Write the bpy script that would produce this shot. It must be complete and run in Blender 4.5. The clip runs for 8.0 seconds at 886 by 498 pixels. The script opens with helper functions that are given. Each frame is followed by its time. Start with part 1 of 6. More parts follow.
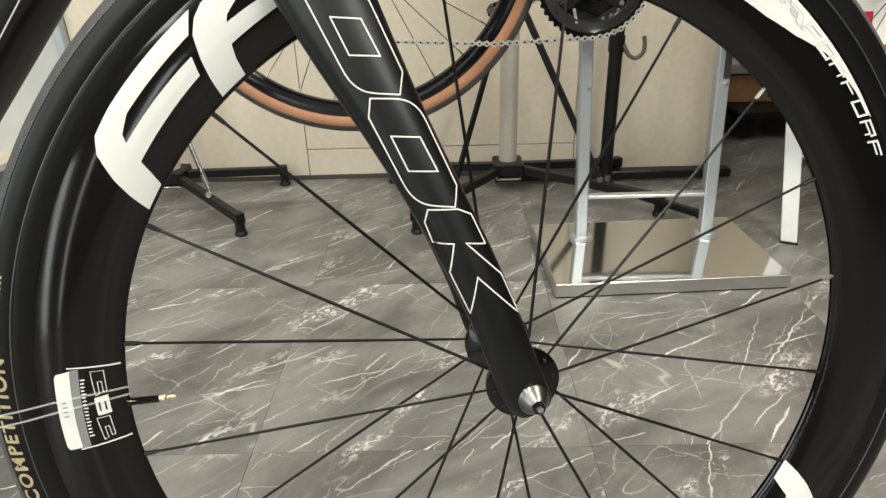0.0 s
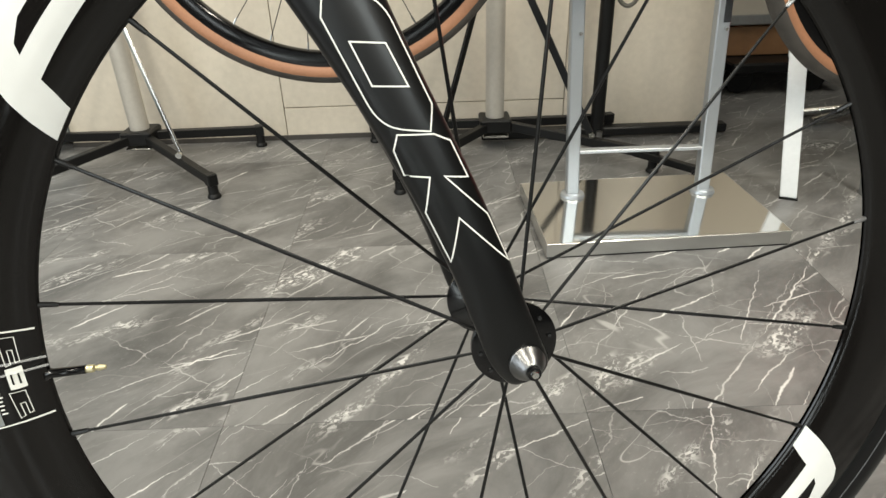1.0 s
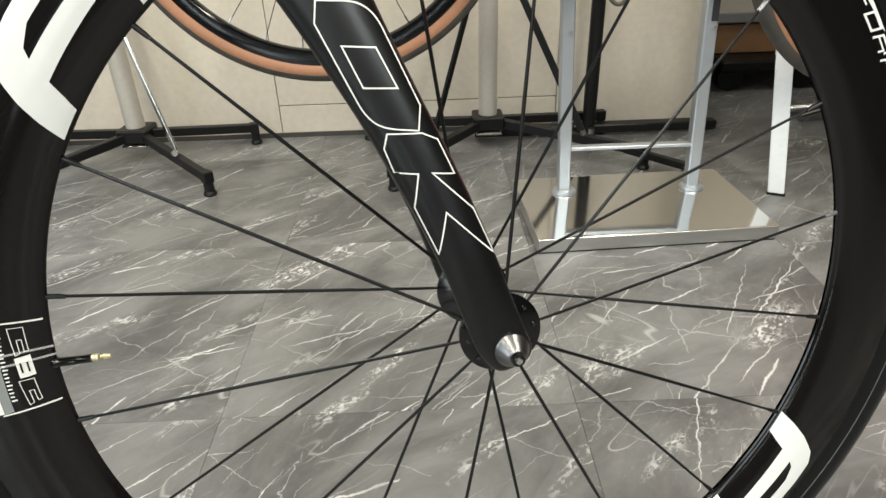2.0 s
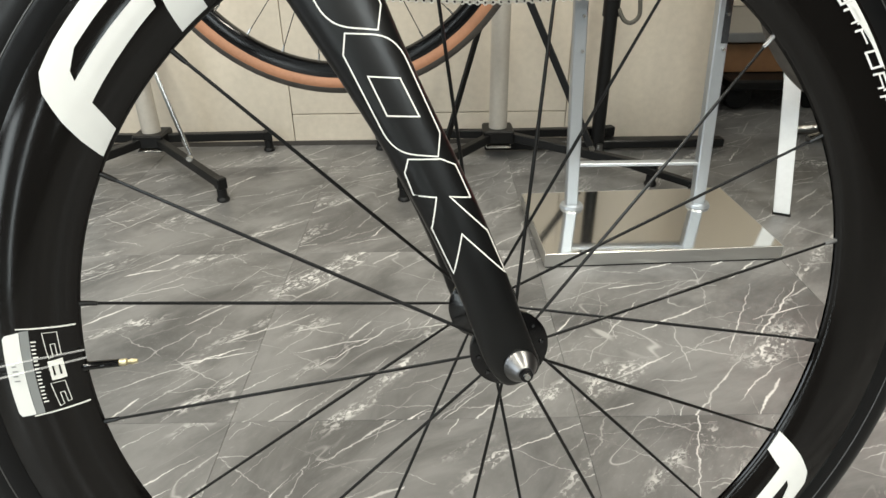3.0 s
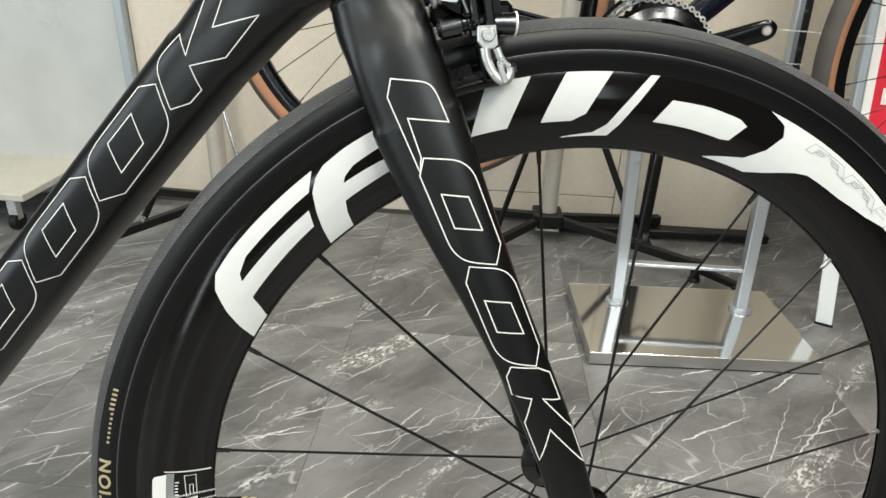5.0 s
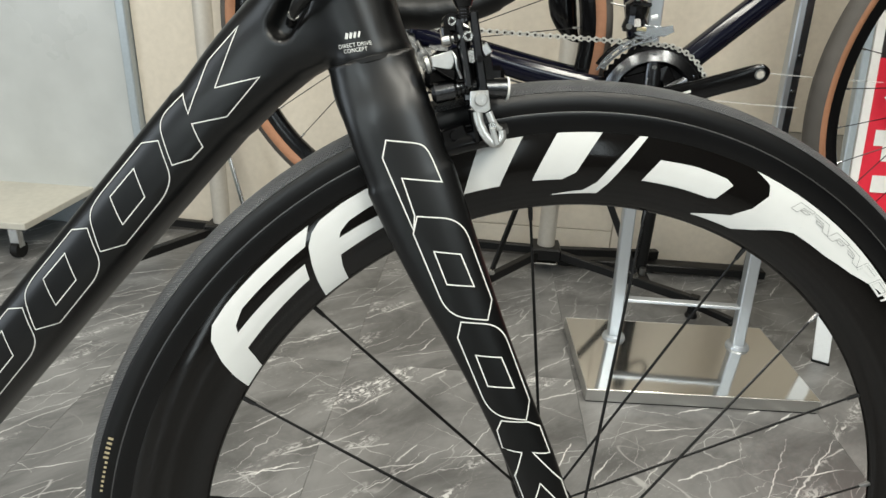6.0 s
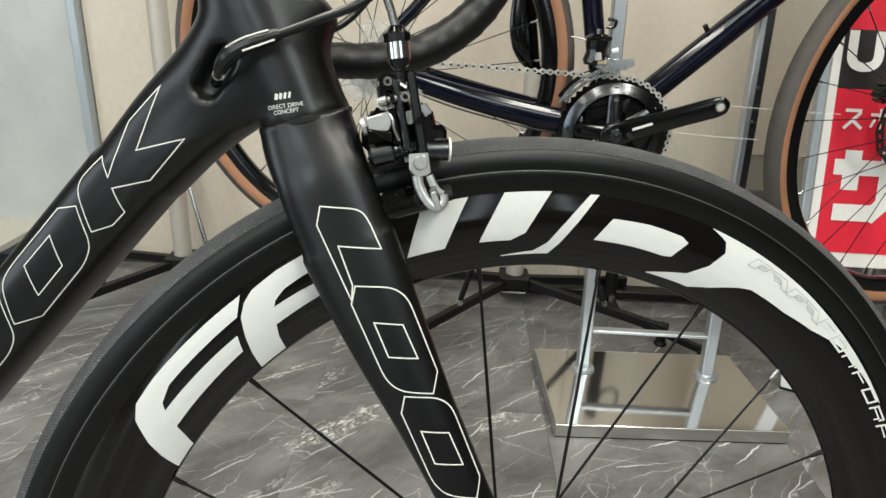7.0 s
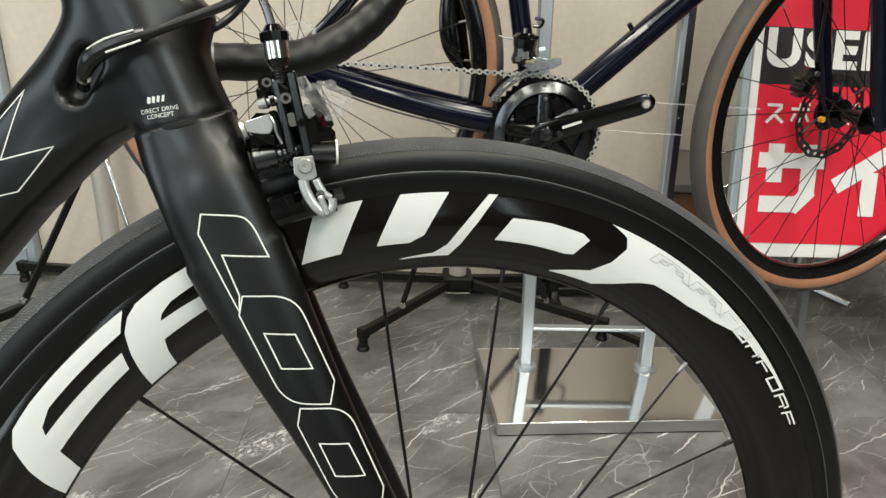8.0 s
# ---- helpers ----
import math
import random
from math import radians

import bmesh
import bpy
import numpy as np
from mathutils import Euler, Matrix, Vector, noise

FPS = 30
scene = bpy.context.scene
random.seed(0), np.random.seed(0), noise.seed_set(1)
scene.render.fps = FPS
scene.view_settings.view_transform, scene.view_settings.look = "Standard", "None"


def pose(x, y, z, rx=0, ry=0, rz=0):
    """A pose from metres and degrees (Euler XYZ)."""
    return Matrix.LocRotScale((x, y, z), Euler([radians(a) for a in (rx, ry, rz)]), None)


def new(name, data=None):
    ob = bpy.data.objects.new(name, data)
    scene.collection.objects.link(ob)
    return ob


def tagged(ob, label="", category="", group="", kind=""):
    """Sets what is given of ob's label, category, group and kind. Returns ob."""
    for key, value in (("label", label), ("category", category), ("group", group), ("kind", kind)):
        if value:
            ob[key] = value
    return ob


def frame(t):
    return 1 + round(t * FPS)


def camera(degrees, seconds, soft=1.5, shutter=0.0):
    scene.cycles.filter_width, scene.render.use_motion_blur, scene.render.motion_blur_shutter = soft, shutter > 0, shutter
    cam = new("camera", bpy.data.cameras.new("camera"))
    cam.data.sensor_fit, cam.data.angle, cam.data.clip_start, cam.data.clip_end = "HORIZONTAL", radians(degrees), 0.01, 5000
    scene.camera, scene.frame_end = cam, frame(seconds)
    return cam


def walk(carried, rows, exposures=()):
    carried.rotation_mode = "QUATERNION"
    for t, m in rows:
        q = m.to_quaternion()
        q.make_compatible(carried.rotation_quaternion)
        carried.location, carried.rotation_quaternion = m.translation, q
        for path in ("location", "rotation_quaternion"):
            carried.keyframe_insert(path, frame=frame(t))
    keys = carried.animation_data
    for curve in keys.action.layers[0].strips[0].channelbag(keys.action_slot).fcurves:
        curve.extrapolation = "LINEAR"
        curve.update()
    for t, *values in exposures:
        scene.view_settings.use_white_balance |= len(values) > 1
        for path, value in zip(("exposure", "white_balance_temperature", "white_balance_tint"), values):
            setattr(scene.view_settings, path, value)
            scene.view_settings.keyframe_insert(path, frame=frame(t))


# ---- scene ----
cam = camera(69.00, 8.0)
ROWS = [
    (0, -0.1063, -0.3072, 0.6063, 63.785, 1.498, -10.137),
    (0.5, -0.0927, -0.2696, 0.5720, 62.066, 1.566, -10.972),
    (1, -0.0918, -0.2574, 0.5625, 60.938, 1.658, -11.408),
    (1.5, -0.0911, -0.2693, 0.5688, 60.448, 1.677, -11.645),
    (1.7, -0.0911, -0.2721, 0.5691, 60.516, 1.717, -11.803),
    (2.8, -0.0955, -0.2833, 0.5785, 61.152, 0.900, -11.190),
    (3, -0.0987, -0.2864, 0.5839, 61.378, 0.570, -10.718),
    (3.5, -0.1106, -0.2955, 0.6072, 62.085, -0.237, -9.452),
    (4, -0.1304, -0.2982, 0.6566, 62.884, -1.143, -8.090),
    (4.5, -0.1428, -0.2929, 0.6810, 63.549, -1.806, -6.972),
    (4.7, -0.1462, -0.2906, 0.6904, 63.933, -1.962, -6.670),
    (5.8, -0.1462, -0.2917, 0.7177, 65.982, -2.646, -6.111),
    (6, -0.1425, -0.2913, 0.7221, 66.636, -2.720, -6.114),
    (6.5, -0.1343, -0.2729, 0.7322, 67.584, -2.855, -6.998),
    (7, -0.1202, -0.2616, 0.7409, 68.398, -2.832, -8.459),
    (7.5, -0.1061, -0.2584, 0.7421, 68.686, -2.717, -10.367),
    (8, -0.0841, -0.2592, 0.7405, 68.712, -2.541, -12.789),
]
walk(cam, [(t, pose(x, y, z, rx, ry, rz)) for t, x, y, z, rx, ry, rz in ROWS],
     [(0, 0.02, 6950, 10), (1.5, 0.06, 6650, 10), (3.5, 0.05, 6600, 10), (4.5, -0.03, 6500, 10), (6.5, -0.26, 6500, 10), (8, -0.30, 6550, 10)])
# ---- end of walk ----

# ---------------------------------------------------------------- light
world = bpy.data.worlds.new("shop_air")
world.use_nodes = True
world.node_tree.nodes["Background"].inputs[0].default_value = (1.0, 0.95, 0.88, 1)
world.node_tree.nodes["Background"].inputs[1].default_value = 0.25
scene.world = world


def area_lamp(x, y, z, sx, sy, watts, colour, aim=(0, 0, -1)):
    data = bpy.data.lights.new("unseen_lamp", "AREA")
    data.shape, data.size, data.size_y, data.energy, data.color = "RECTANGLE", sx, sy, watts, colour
    ob = new("unseen_lamp", data)
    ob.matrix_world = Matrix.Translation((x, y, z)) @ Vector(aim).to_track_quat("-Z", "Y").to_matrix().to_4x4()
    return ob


COOL = (1.0, 0.97, 0.86)
area_lamp(-0.75, -0.25, 2.55, 0.16, 2.4, 50, COOL)
area_lamp(1.05, -0.35, 2.55, 0.16, 2.4, 58, COOL)
area_lamp(-2.1, -0.6, 2.55, 0.16, 2.4, 36, COOL)
area_lamp(0.40, -1.9, 2.55, 0.28, 2.2, 56, COOL)
# daylight, as from an unseen shop window
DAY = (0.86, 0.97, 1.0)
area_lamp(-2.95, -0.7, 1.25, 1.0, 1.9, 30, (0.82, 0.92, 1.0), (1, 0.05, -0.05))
# unseen lamps added along the south wall for streaks and glints on black parts
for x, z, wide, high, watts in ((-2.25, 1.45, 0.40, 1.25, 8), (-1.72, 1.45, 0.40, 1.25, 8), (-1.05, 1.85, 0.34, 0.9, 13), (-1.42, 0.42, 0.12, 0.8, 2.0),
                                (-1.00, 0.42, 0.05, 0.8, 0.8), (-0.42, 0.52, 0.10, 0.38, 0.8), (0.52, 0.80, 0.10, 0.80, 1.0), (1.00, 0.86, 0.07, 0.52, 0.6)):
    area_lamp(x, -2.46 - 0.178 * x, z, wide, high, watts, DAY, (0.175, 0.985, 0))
# one more unseen lamp added behind, higher up, for highlights
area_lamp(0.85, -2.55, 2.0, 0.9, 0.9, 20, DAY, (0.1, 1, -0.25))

# ---------------------------------------------------------------- frames of reference
TYRE_R = 0.335                 # outer radius of the road wheel
LEAN_DEG = -10.35              # the road bike leans away
ROOM = Matrix.Translation((0, 1.39, 0)) @ Matrix.Rotation(math.atan(-0.178), 4, "Z")      # u along the wall, v into it
BIKE = Matrix.Rotation(radians(LEAN_DEG), 4, "X")
HUB = Matrix.Translation((0, 0, TYRE_R))                                                   # hub of the road wheel within the bike
FRAME = HUB @ Matrix.Translation((-0.14, 0, 0)) @ Matrix.Rotation(radians(-14), 4, "Z")    # frame, turned against the wheel
GRAVEL = Matrix.Translation((-0.062, 0.911, 0.617)) @ Matrix.Rotation(math.atan(-0.188), 4, "Z")


# ---------------------------------------------------------------- mesh helpers
def box(bm, size, at=(0, 0, 0), turn=None, bevel=0.0):
    made = bmesh.ops.create_cube(bm, size=1.0)
    m = Matrix.Translation(at) @ (turn.to_4x4() if turn is not None else Matrix()) @ Matrix.Diagonal((*size, 1))
    bmesh.ops.transform(bm, matrix=m, verts=made["verts"])
    if bevel:
        edges = list({e for v in made["verts"] for e in v.link_edges})
        bmesh.ops.bevel(bm, geom=edges, offset=bevel, segments=1, profile=0.5, affect="EDGES")
    return bm


def ring_faces(bm, rings, closed=True, caps=True):
    """Joins rings of vertices, one after another, into a skin."""
    for a, b in zip(rings, rings[1:]):
        n = len(a)
        for i in range(n if closed else n - 1):
            j = (i + 1) % n
            bm.faces.new((a[i], a[j], b[j], b[i]))
    if caps and closed:
        bm.faces.new(list(reversed(rings[0])))
        bm.faces.new(rings[-1])


def smooth_path(points, steps=6):
    """A Catmull-Rom line through the points."""
    pts = [Vector(p) for p in points]
    pts = [2 * pts[0] - pts[1]] + pts + [2 * pts[-1] - pts[-2]]
    out = []
    for i in range(1, len(pts) - 2):
        a, b, c, d = pts[i - 1:i + 3]
        for k in range(steps):
            t = k / steps
            out.append(0.5 * (2 * b + (c - a) * t + (2 * a - 5 * b + 4 * c - d) * t * t + (3 * b - a - 3 * c + d) * t ** 3))
    return out + [pts[-2]]


def tube(bm, points, radius, sides=10, flat=1.0, side=None, caps=True):
    """A round or flattened bar along the points. radius: one number, or one for each point."""
    pts = [Vector(p) for p in points]
    radii = radius if isinstance(radius, (list, tuple)) else [radius] * len(pts)
    rings = []
    up = Vector(side) if side is not None else None
    for i, p in enumerate(pts):
        way = (pts[min(i + 1, len(pts) - 1)] - pts[max(i - 1, 0)]).normalized()
        if up is None:
            up = way.orthogonal().normalized()
        across = (up - way * up.dot(way)).normalized()
        up = across
        other = way.cross(across)
        rings.append([bm.verts.new(p + radii[i] * (math.cos(a) * across + flat * math.sin(a) * other))
                      for a in (2 * math.pi * k / sides for k in range(sides))])
    ring_faces(bm, rings, caps=caps)
    return bm


def rod(bm, a, b, ra, rb=None, sides=16):
    return tube(bm, [a, b], [ra, ra if rb is None else rb], sides)


def bar(bm, a, b, width, height, bevel=0.0):
    """A rectangular bar from a to b."""
    a, b = Vector(a), Vector(b)
    way = b - a
    turn = way.to_track_quat("X", "Z").to_matrix()
    return box(bm, (way.length, width, height), (a + b) / 2, turn, bevel)


def lathe(bm, profile, steps=96, closed=False, arc=None):
    """Turns a profile of (radius, y) about the y axis."""
    rings = []
    for k in range(steps):
        a = 2 * math.pi * k / steps
        rings.append([bm.verts.new((r * math.cos(a), y, r * math.sin(a))) for r, y in profile])
    for k in range(steps):
        a, b = rings[k], rings[(k + 1) % steps]
        n = len(profile)
        for i in range(n if closed else n - 1):
            j = (i + 1) % n
            if (a[i].co - b[i].co).length < 1e-7:
                bm.faces.new((a[i], a[j], b[j]))
            elif (a[j].co - b[j].co).length < 1e-7:
                bm.faces.new((a[i], a[j], b[i]))
            else:
                bm.faces.new((a[i], a[j], b[j], b[i]))
    return bm


def loft(bm, sections, sides=28, power=2.0):
    """sections: (centre, half a, half b, axis a, axis b); a rounded skin through them."""
    rings = []
    for c, ha, hb, axis_a, axis_b in sections:
        ring = []
        for k in range(sides):
            t = 2 * math.pi * k / sides
            ca, sa = math.cos(t), math.sin(t)
            ca = math.copysign(abs(ca) ** (2 / power), ca)
            sa = math.copysign(abs(sa) ** (2 / power), sa)
            ring.append(bm.verts.new(Vector(c) + ha * ca * Vector(axis_a) + hb * sa * Vector(axis_b)))
        rings.append(ring)
    ring_faces(bm, rings)
    return bm


def blended(rows, steps):
    """Rows of numbers, glided through with a smooth line."""
    a = np.array(rows, float)
    out = []
    for i in range(len(a) - 1):
        p0, p1, p2, p3 = a[max(i - 1, 0)], a[i], a[i + 1], a[min(i + 2, len(a) - 1)]
        for k in range(steps):
            t = k / steps
            out.append(0.5 * (2 * p1 + (p2 - p0) * t + (2 * p0 - 5 * p1 + 4 * p2 - p3) * t * t + (3 * p1 - p0 - 3 * p2 + p3) * t ** 3))
    return [[float(v) for v in row] for row in out + [a[-1]]]


def part(name, bm, material, parent, label="", at=None, smooth=True, sharp=28):
    """Links a bmesh as one mesh object under a thing or under a part."""
    bmesh.ops.recalc_face_normals(bm, faces=bm.faces)
    me = bpy.data.meshes.new(name)
    bm.to_mesh(me)
    bm.free()
    me.materials.append(material)
    if smooth:
        me.shade_smooth()
        me.set_sharp_from_angle(angle=radians(sharp))
    ob = new(name, me)
    while parent and parent.parent and parent.parent.parent:
        parent = parent.parent            # no deeper than thing, part, sub-part
    ob.parent = parent
    if at is not None:
        ob.matrix_local = at
    if label:
        ob["label"] = label
    return ob


def melted(bm, voxel, rounds):
    """Melts overlapping forms into one smooth skin."""
    me = bpy.data.meshes.new("melted")
    bm.to_mesh(me)
    bm.free()
    ob = new("melted", me)
    r = ob.modifiers.new("skin", "REMESH")
    r.mode, r.voxel_size = "VOXEL", voxel
    k = ob.modifiers.new("ease", "SMOOTH")
    k.factor, k.iterations = 0.5, rounds
    done = bpy.data.meshes.new_from_object(ob.evaluated_get(bpy.context.evaluated_depsgraph_get()))
    bpy.data.objects.remove(ob)
    bpy.data.meshes.remove(me)
    out = bmesh.new()
    out.from_mesh(done)
    bpy.data.meshes.remove(done)
    return out


def eased(bm, chosen, rounds):
    """Eases the skin where chosen(co) holds."""
    verts = [v for v in bm.verts if chosen(v.co)]
    for _ in range(rounds):
        bmesh.ops.smooth_vert(bm, verts=verts, factor=0.5, use_axis_x=True, use_axis_y=True, use_axis_z=True)
    return bm


def thing(name, m, label, category, group=""):
    ob = new(name)
    ob.empty_display_size = 0.05
    ob.matrix_world = m
    return tagged(ob, label, category, group)


def structure(name, bm, material, label, category, m=None, smooth=False):
    ob = part(name, bm, material, None, smooth=smooth)
    if m is not None:
        ob.matrix_world = m
    return tagged(ob, label, category, "", "structure")


# ---------------------------------------------------------------- materials
def node_mat(name):
    m = bpy.data.materials.new(name)
    m.use_nodes = True
    return m, m.node_tree.nodes, m.node_tree.links, m.node_tree.nodes["Principled BSDF"]


def surface(name, colour, rough=0.5, metal=0.0, vary=0.12, grain=120.0, stains=6.0, bump=0.05, coat=0.0, coat_rough=0.1, rough_vary=0.12, spread=0.0, spec=0.5):
    """A plain material with grain and stains at two scales and a fine relief."""
    m, nodes, links, bsdf = node_mat(name)
    where = nodes.new("ShaderNodeTexCoord")
    fine = nodes.new("ShaderNodeTexNoise")
    fine.inputs["Scale"].default_value, fine.inputs["Detail"].default_value = grain, 4
    wide = nodes.new("ShaderNodeTexNoise")
    wide.inputs["Scale"].default_value, wide.inputs["Detail"].default_value = stains, 5
    for n in (fine, wide):
        links.new(where.outputs["Object"], n.inputs["Vector"])
    mix = nodes.new("ShaderNodeMath")
    mix.operation = "ADD"
    links.new(fine.outputs["Fac"], mix.inputs[0])
    links.new(wide.outputs["Fac"], mix.inputs[1])
    lo = nodes.new("ShaderNodeMapRange")
    lo.inputs["From Min"].default_value, lo.inputs["From Max"].default_value = 0.6, 1.4
    lo.inputs["To Min"].default_value, lo.inputs["To Max"].default_value = 1 - vary, 1 + vary
    links.new(mix.outputs[0], lo.inputs["Value"])
    tint = nodes.new("ShaderNodeMix")
    tint.data_type, tint.blend_type = "RGBA", "MULTIPLY"
    tint.inputs["Factor"].default_value = 1.0
    tint.inputs["A"].default_value = (*colour, 1)
    links.new(lo.outputs["Result"], tint.inputs["B"])
    out = tint.outputs["Result"]
    if spread:
        info = nodes.new("ShaderNodeObjectInfo")
        r = nodes.new("ShaderNodeMapRange")
        r.inputs["To Min"].default_value, r.inputs["To Max"].default_value = 1 - spread, 1 + spread
        links.new(info.outputs["Random"], r.inputs["Value"])
        t2 = nodes.new("ShaderNodeMix")
        t2.data_type, t2.blend_type = "RGBA", "MULTIPLY"
        t2.inputs["Factor"].default_value = 1.0
        links.new(out, t2.inputs["A"])
        links.new(r.outputs["Result"], t2.inputs["B"])
        out = t2.outputs["Result"]
    links.new(out, bsdf.inputs["Base Color"])
    rr = nodes.new("ShaderNodeMapRange")
    rr.inputs["From Min"].default_value, rr.inputs["From Max"].default_value = 0.3, 0.7
    rr.inputs["To Min"].default_value, rr.inputs["To Max"].default_value = max(0.02, rough * (1 - rough_vary)), min(1, rough * (1 + rough_vary))
    links.new(wide.outputs["Fac"], rr.inputs["Value"])
    links.new(rr.outputs["Result"], bsdf.inputs["Roughness"])
    bsdf.inputs["Metallic"].default_value = metal
    bsdf.inputs["Specular IOR Level"].default_value = spec
    bsdf.inputs["Coat Weight"].default_value, bsdf.inputs["Coat Roughness"].default_value = coat, coat_rough
    if bump:
        b = nodes.new("ShaderNodeBump")
        b.inputs["Strength"].default_value, b.inputs["Distance"].default_value = bump, 0.001
        links.new(fine.outputs["Fac"], b.inputs["Height"])
        links.new(b.outputs["Normal"], bsdf.inputs["Normal"])
    return m


def marble_floor():
    """Grey marble-look vinyl with short pale veins that run one way, and crumbly pale patches."""
    m, nodes, links, bsdf = node_mat("grey_marble_vinyl")
    geo = nodes.new("ShaderNodeNewGeometry")
    info = nodes.new("ShaderNodeObjectInfo")
    shift = nodes.new("ShaderNodeVectorMath")
    shift.operation = "MULTIPLY_ADD"
    shift.inputs[1].default_value = (37.0, 21.0, 0.0)
    links.new(info.outputs["Random"], shift.inputs[0])
    links.new(geo.outputs["Position"], shift.inputs[2])

    def mapped(turn, scale):
        n = nodes.new("ShaderNodeMapping")
        n.inputs["Rotation"].default_value = (0, 0, radians(turn))
        links.new(shift.outputs[0], n.inputs["Vector"])
        k = nodes.new("ShaderNodeVectorMath")
        k.operation = "MULTIPLY"
        k.inputs[1].default_value = scale
        links.new(n.outputs["Vector"], k.inputs[0])
        return k.outputs[0]

    def noisy(vector, scale, detail=4.0, rough=0.55, warp=0.0):
        n = nodes.new("ShaderNodeTexNoise")
        n.inputs["Scale"].default_value, n.inputs["Detail"].default_value = scale, detail
        n.inputs["Roughness"].default_value, n.inputs["Distortion"].default_value = rough, warp
        links.new(vector, n.inputs["Vector"])
        return n.outputs["Fac"]

    def maths(op, a, b=None, clamp=False):
        n = nodes.new("ShaderNodeMath")
        n.operation, n.use_clamp = op, clamp
        for i, v in enumerate((a, b)):
            if v is None:
                continue
            if isinstance(v, (int, float)):
                n.inputs[i].default_value = v
            else:
                links.new(v, n.inputs[i])
        return n.outputs[0]

    def ranged(v, a, b, c=0.0, d=1.0):
        n = nodes.new("ShaderNodeMapRange")
        n.interpolation_type = "SMOOTHSTEP"
        for key, x in (("From Min", a), ("From Max", b), ("To Min", c), ("To Max", d)):
            n.inputs[key].default_value = x
        links.new(v, n.inputs["Value"])
        return n.outputs["Result"]

    def veins(turn, scale, size, width, mask_size, lo, hi, warp=0.3):
        v = mapped(turn, scale)
        ridge = maths("ABSOLUTE", maths("SUBTRACT", noisy(v, size, 2.5, 0.5, warp), 0.5))
        line = ranged(ridge, 0.0, width, 1.0, 0.0)
        return maths("MULTIPLY", line, ranged(noisy(v, mask_size, 2.0), lo, hi))

    plain = mapped(0, (1, 1, 1))
    def streaks(turn, long, wide, keep, thick, wob, seed):
        """Short pale strokes, one in a cell, each with its own slant."""
        v = mapped(turn, (1 / long, 1 / wide, 1))
        jag = maths("SUBTRACT", noisy(plain, 26.0, 4.0, 0.6), 0.5)
        off = nodes.new("ShaderNodeVectorMath")
        off.inputs[1].default_value = (seed, seed * 0.7, 0)
        links.new(v, off.inputs[0])
        vor = nodes.new("ShaderNodeTexVoronoi")
        vor.voronoi_dimensions = "2D"
        vor.inputs["Scale"].default_value = 1.0
        links.new(off.outputs[0], vor.inputs["Vector"])
        d = nodes.new("ShaderNodeVectorMath")
        d.operation = "SUBTRACT"
        links.new(off.outputs[0], d.inputs[0])
        links.new(vor.outputs["Position"], d.inputs[1])
        sep = nodes.new("ShaderNodeSeparateXYZ")
        links.new(d.outputs[0], sep.inputs[0])
        rnd = nodes.new("ShaderNodeSeparateColor")
        links.new(vor.outputs["Color"], rnd.inputs[0])
        x, y = maths("MULTIPLY", sep.outputs[0], long), maths("MULTIPLY", sep.outputs[1], wide)
        slant = maths("MULTIPLY", maths("MULTIPLY", maths("SUBTRACT", rnd.outputs[0], 0.5), 0.95), x)
        dist = maths("ABSOLUTE", maths("ADD", maths("ADD", y, slant), maths("MULTIPLY", jag, wob)))
        taper = ranged(maths("ABSOLUTE", sep.outputs[0]), 0.12, 0.52, 1.0, 0.0)
        reach = maths("MULTIPLY", maths("MULTIPLY", taper, maths("ADD", rnd.outputs[1], 0.25)), thick)
        line = maths("SUBTRACT", 1.0, maths("DIVIDE", dist, maths("ADD", reach, 0.00002)), True)
        return maths("MULTIPLY", maths("POWER", line, 0.6), ranged(rnd.outputs[2], keep, keep + 0.12))

    long_veins = maths("MAXIMUM", streaks(-36, 0.26, 0.060, 0.50, 0.0017, 0.022, 3.1), streaks(-29, 0.13, 0.050, 0.60, 0.0020, 0.017, 7.7))
    thin_veins = maths("MAXIMUM", maths("MAXIMUM", streaks(-22, 0.22, 0.046, 0.42, 0.0011, 0.030, 1.9), streaks(-52, 0.16, 0.050, 0.48, 0.0011, 0.030, 5.3)), streaks(24, 0.12, 0.055, 0.56, 0.0011, 0.030, 9.4))
    cross_veins = veins(40, (0.5, 1.3, 1), 5.5, 0.005, 4.6, 0.52, 0.68, 0.3)
    web_veins = veins(-36, (0.5, 1.6, 1), 7.0, 0.007, 3.4, 0.50, 0.64, 0.4)
    shards = []
    for feature in ("F1", "DISTANCE_TO_EDGE"):
        n = nodes.new("ShaderNodeTexVoronoi")
        n.voronoi_dimensions, n.feature = "2D", feature
        n.inputs["Scale"].default_value = 185.0
        links.new(mapped(-34, (0.7, 1.5, 1)), n.inputs["Vector"])
        shards.append(n)
    pick = nodes.new("ShaderNodeSeparateColor")
    links.new(shards[0].outputs["Color"], pick.inputs[0])
    chips = maths("MULTIPLY", ranged(pick.outputs[0], 0.62, 0.68), ranged(noisy(plain, 48.0, 3.0), 0.44, 0.56))
    webs = maths("MULTIPLY", ranged(shards[1].outputs["Distance"], 0.02, 0.09, 1.0, 0.0), ranged(noisy(plain, 34.0, 3.0), 0.52, 0.62))
    chips = maths("MAXIMUM", chips, maths("MULTIPLY", webs, 0.8))
    crumbs = maths("MAXIMUM", chips, maths("MULTIPLY", ranged(noisy(mapped(-34, (0.7, 1.4, 1)), 95.0, 4.0, 0.7, 1.2), 0.55, 0.60), 0.8))
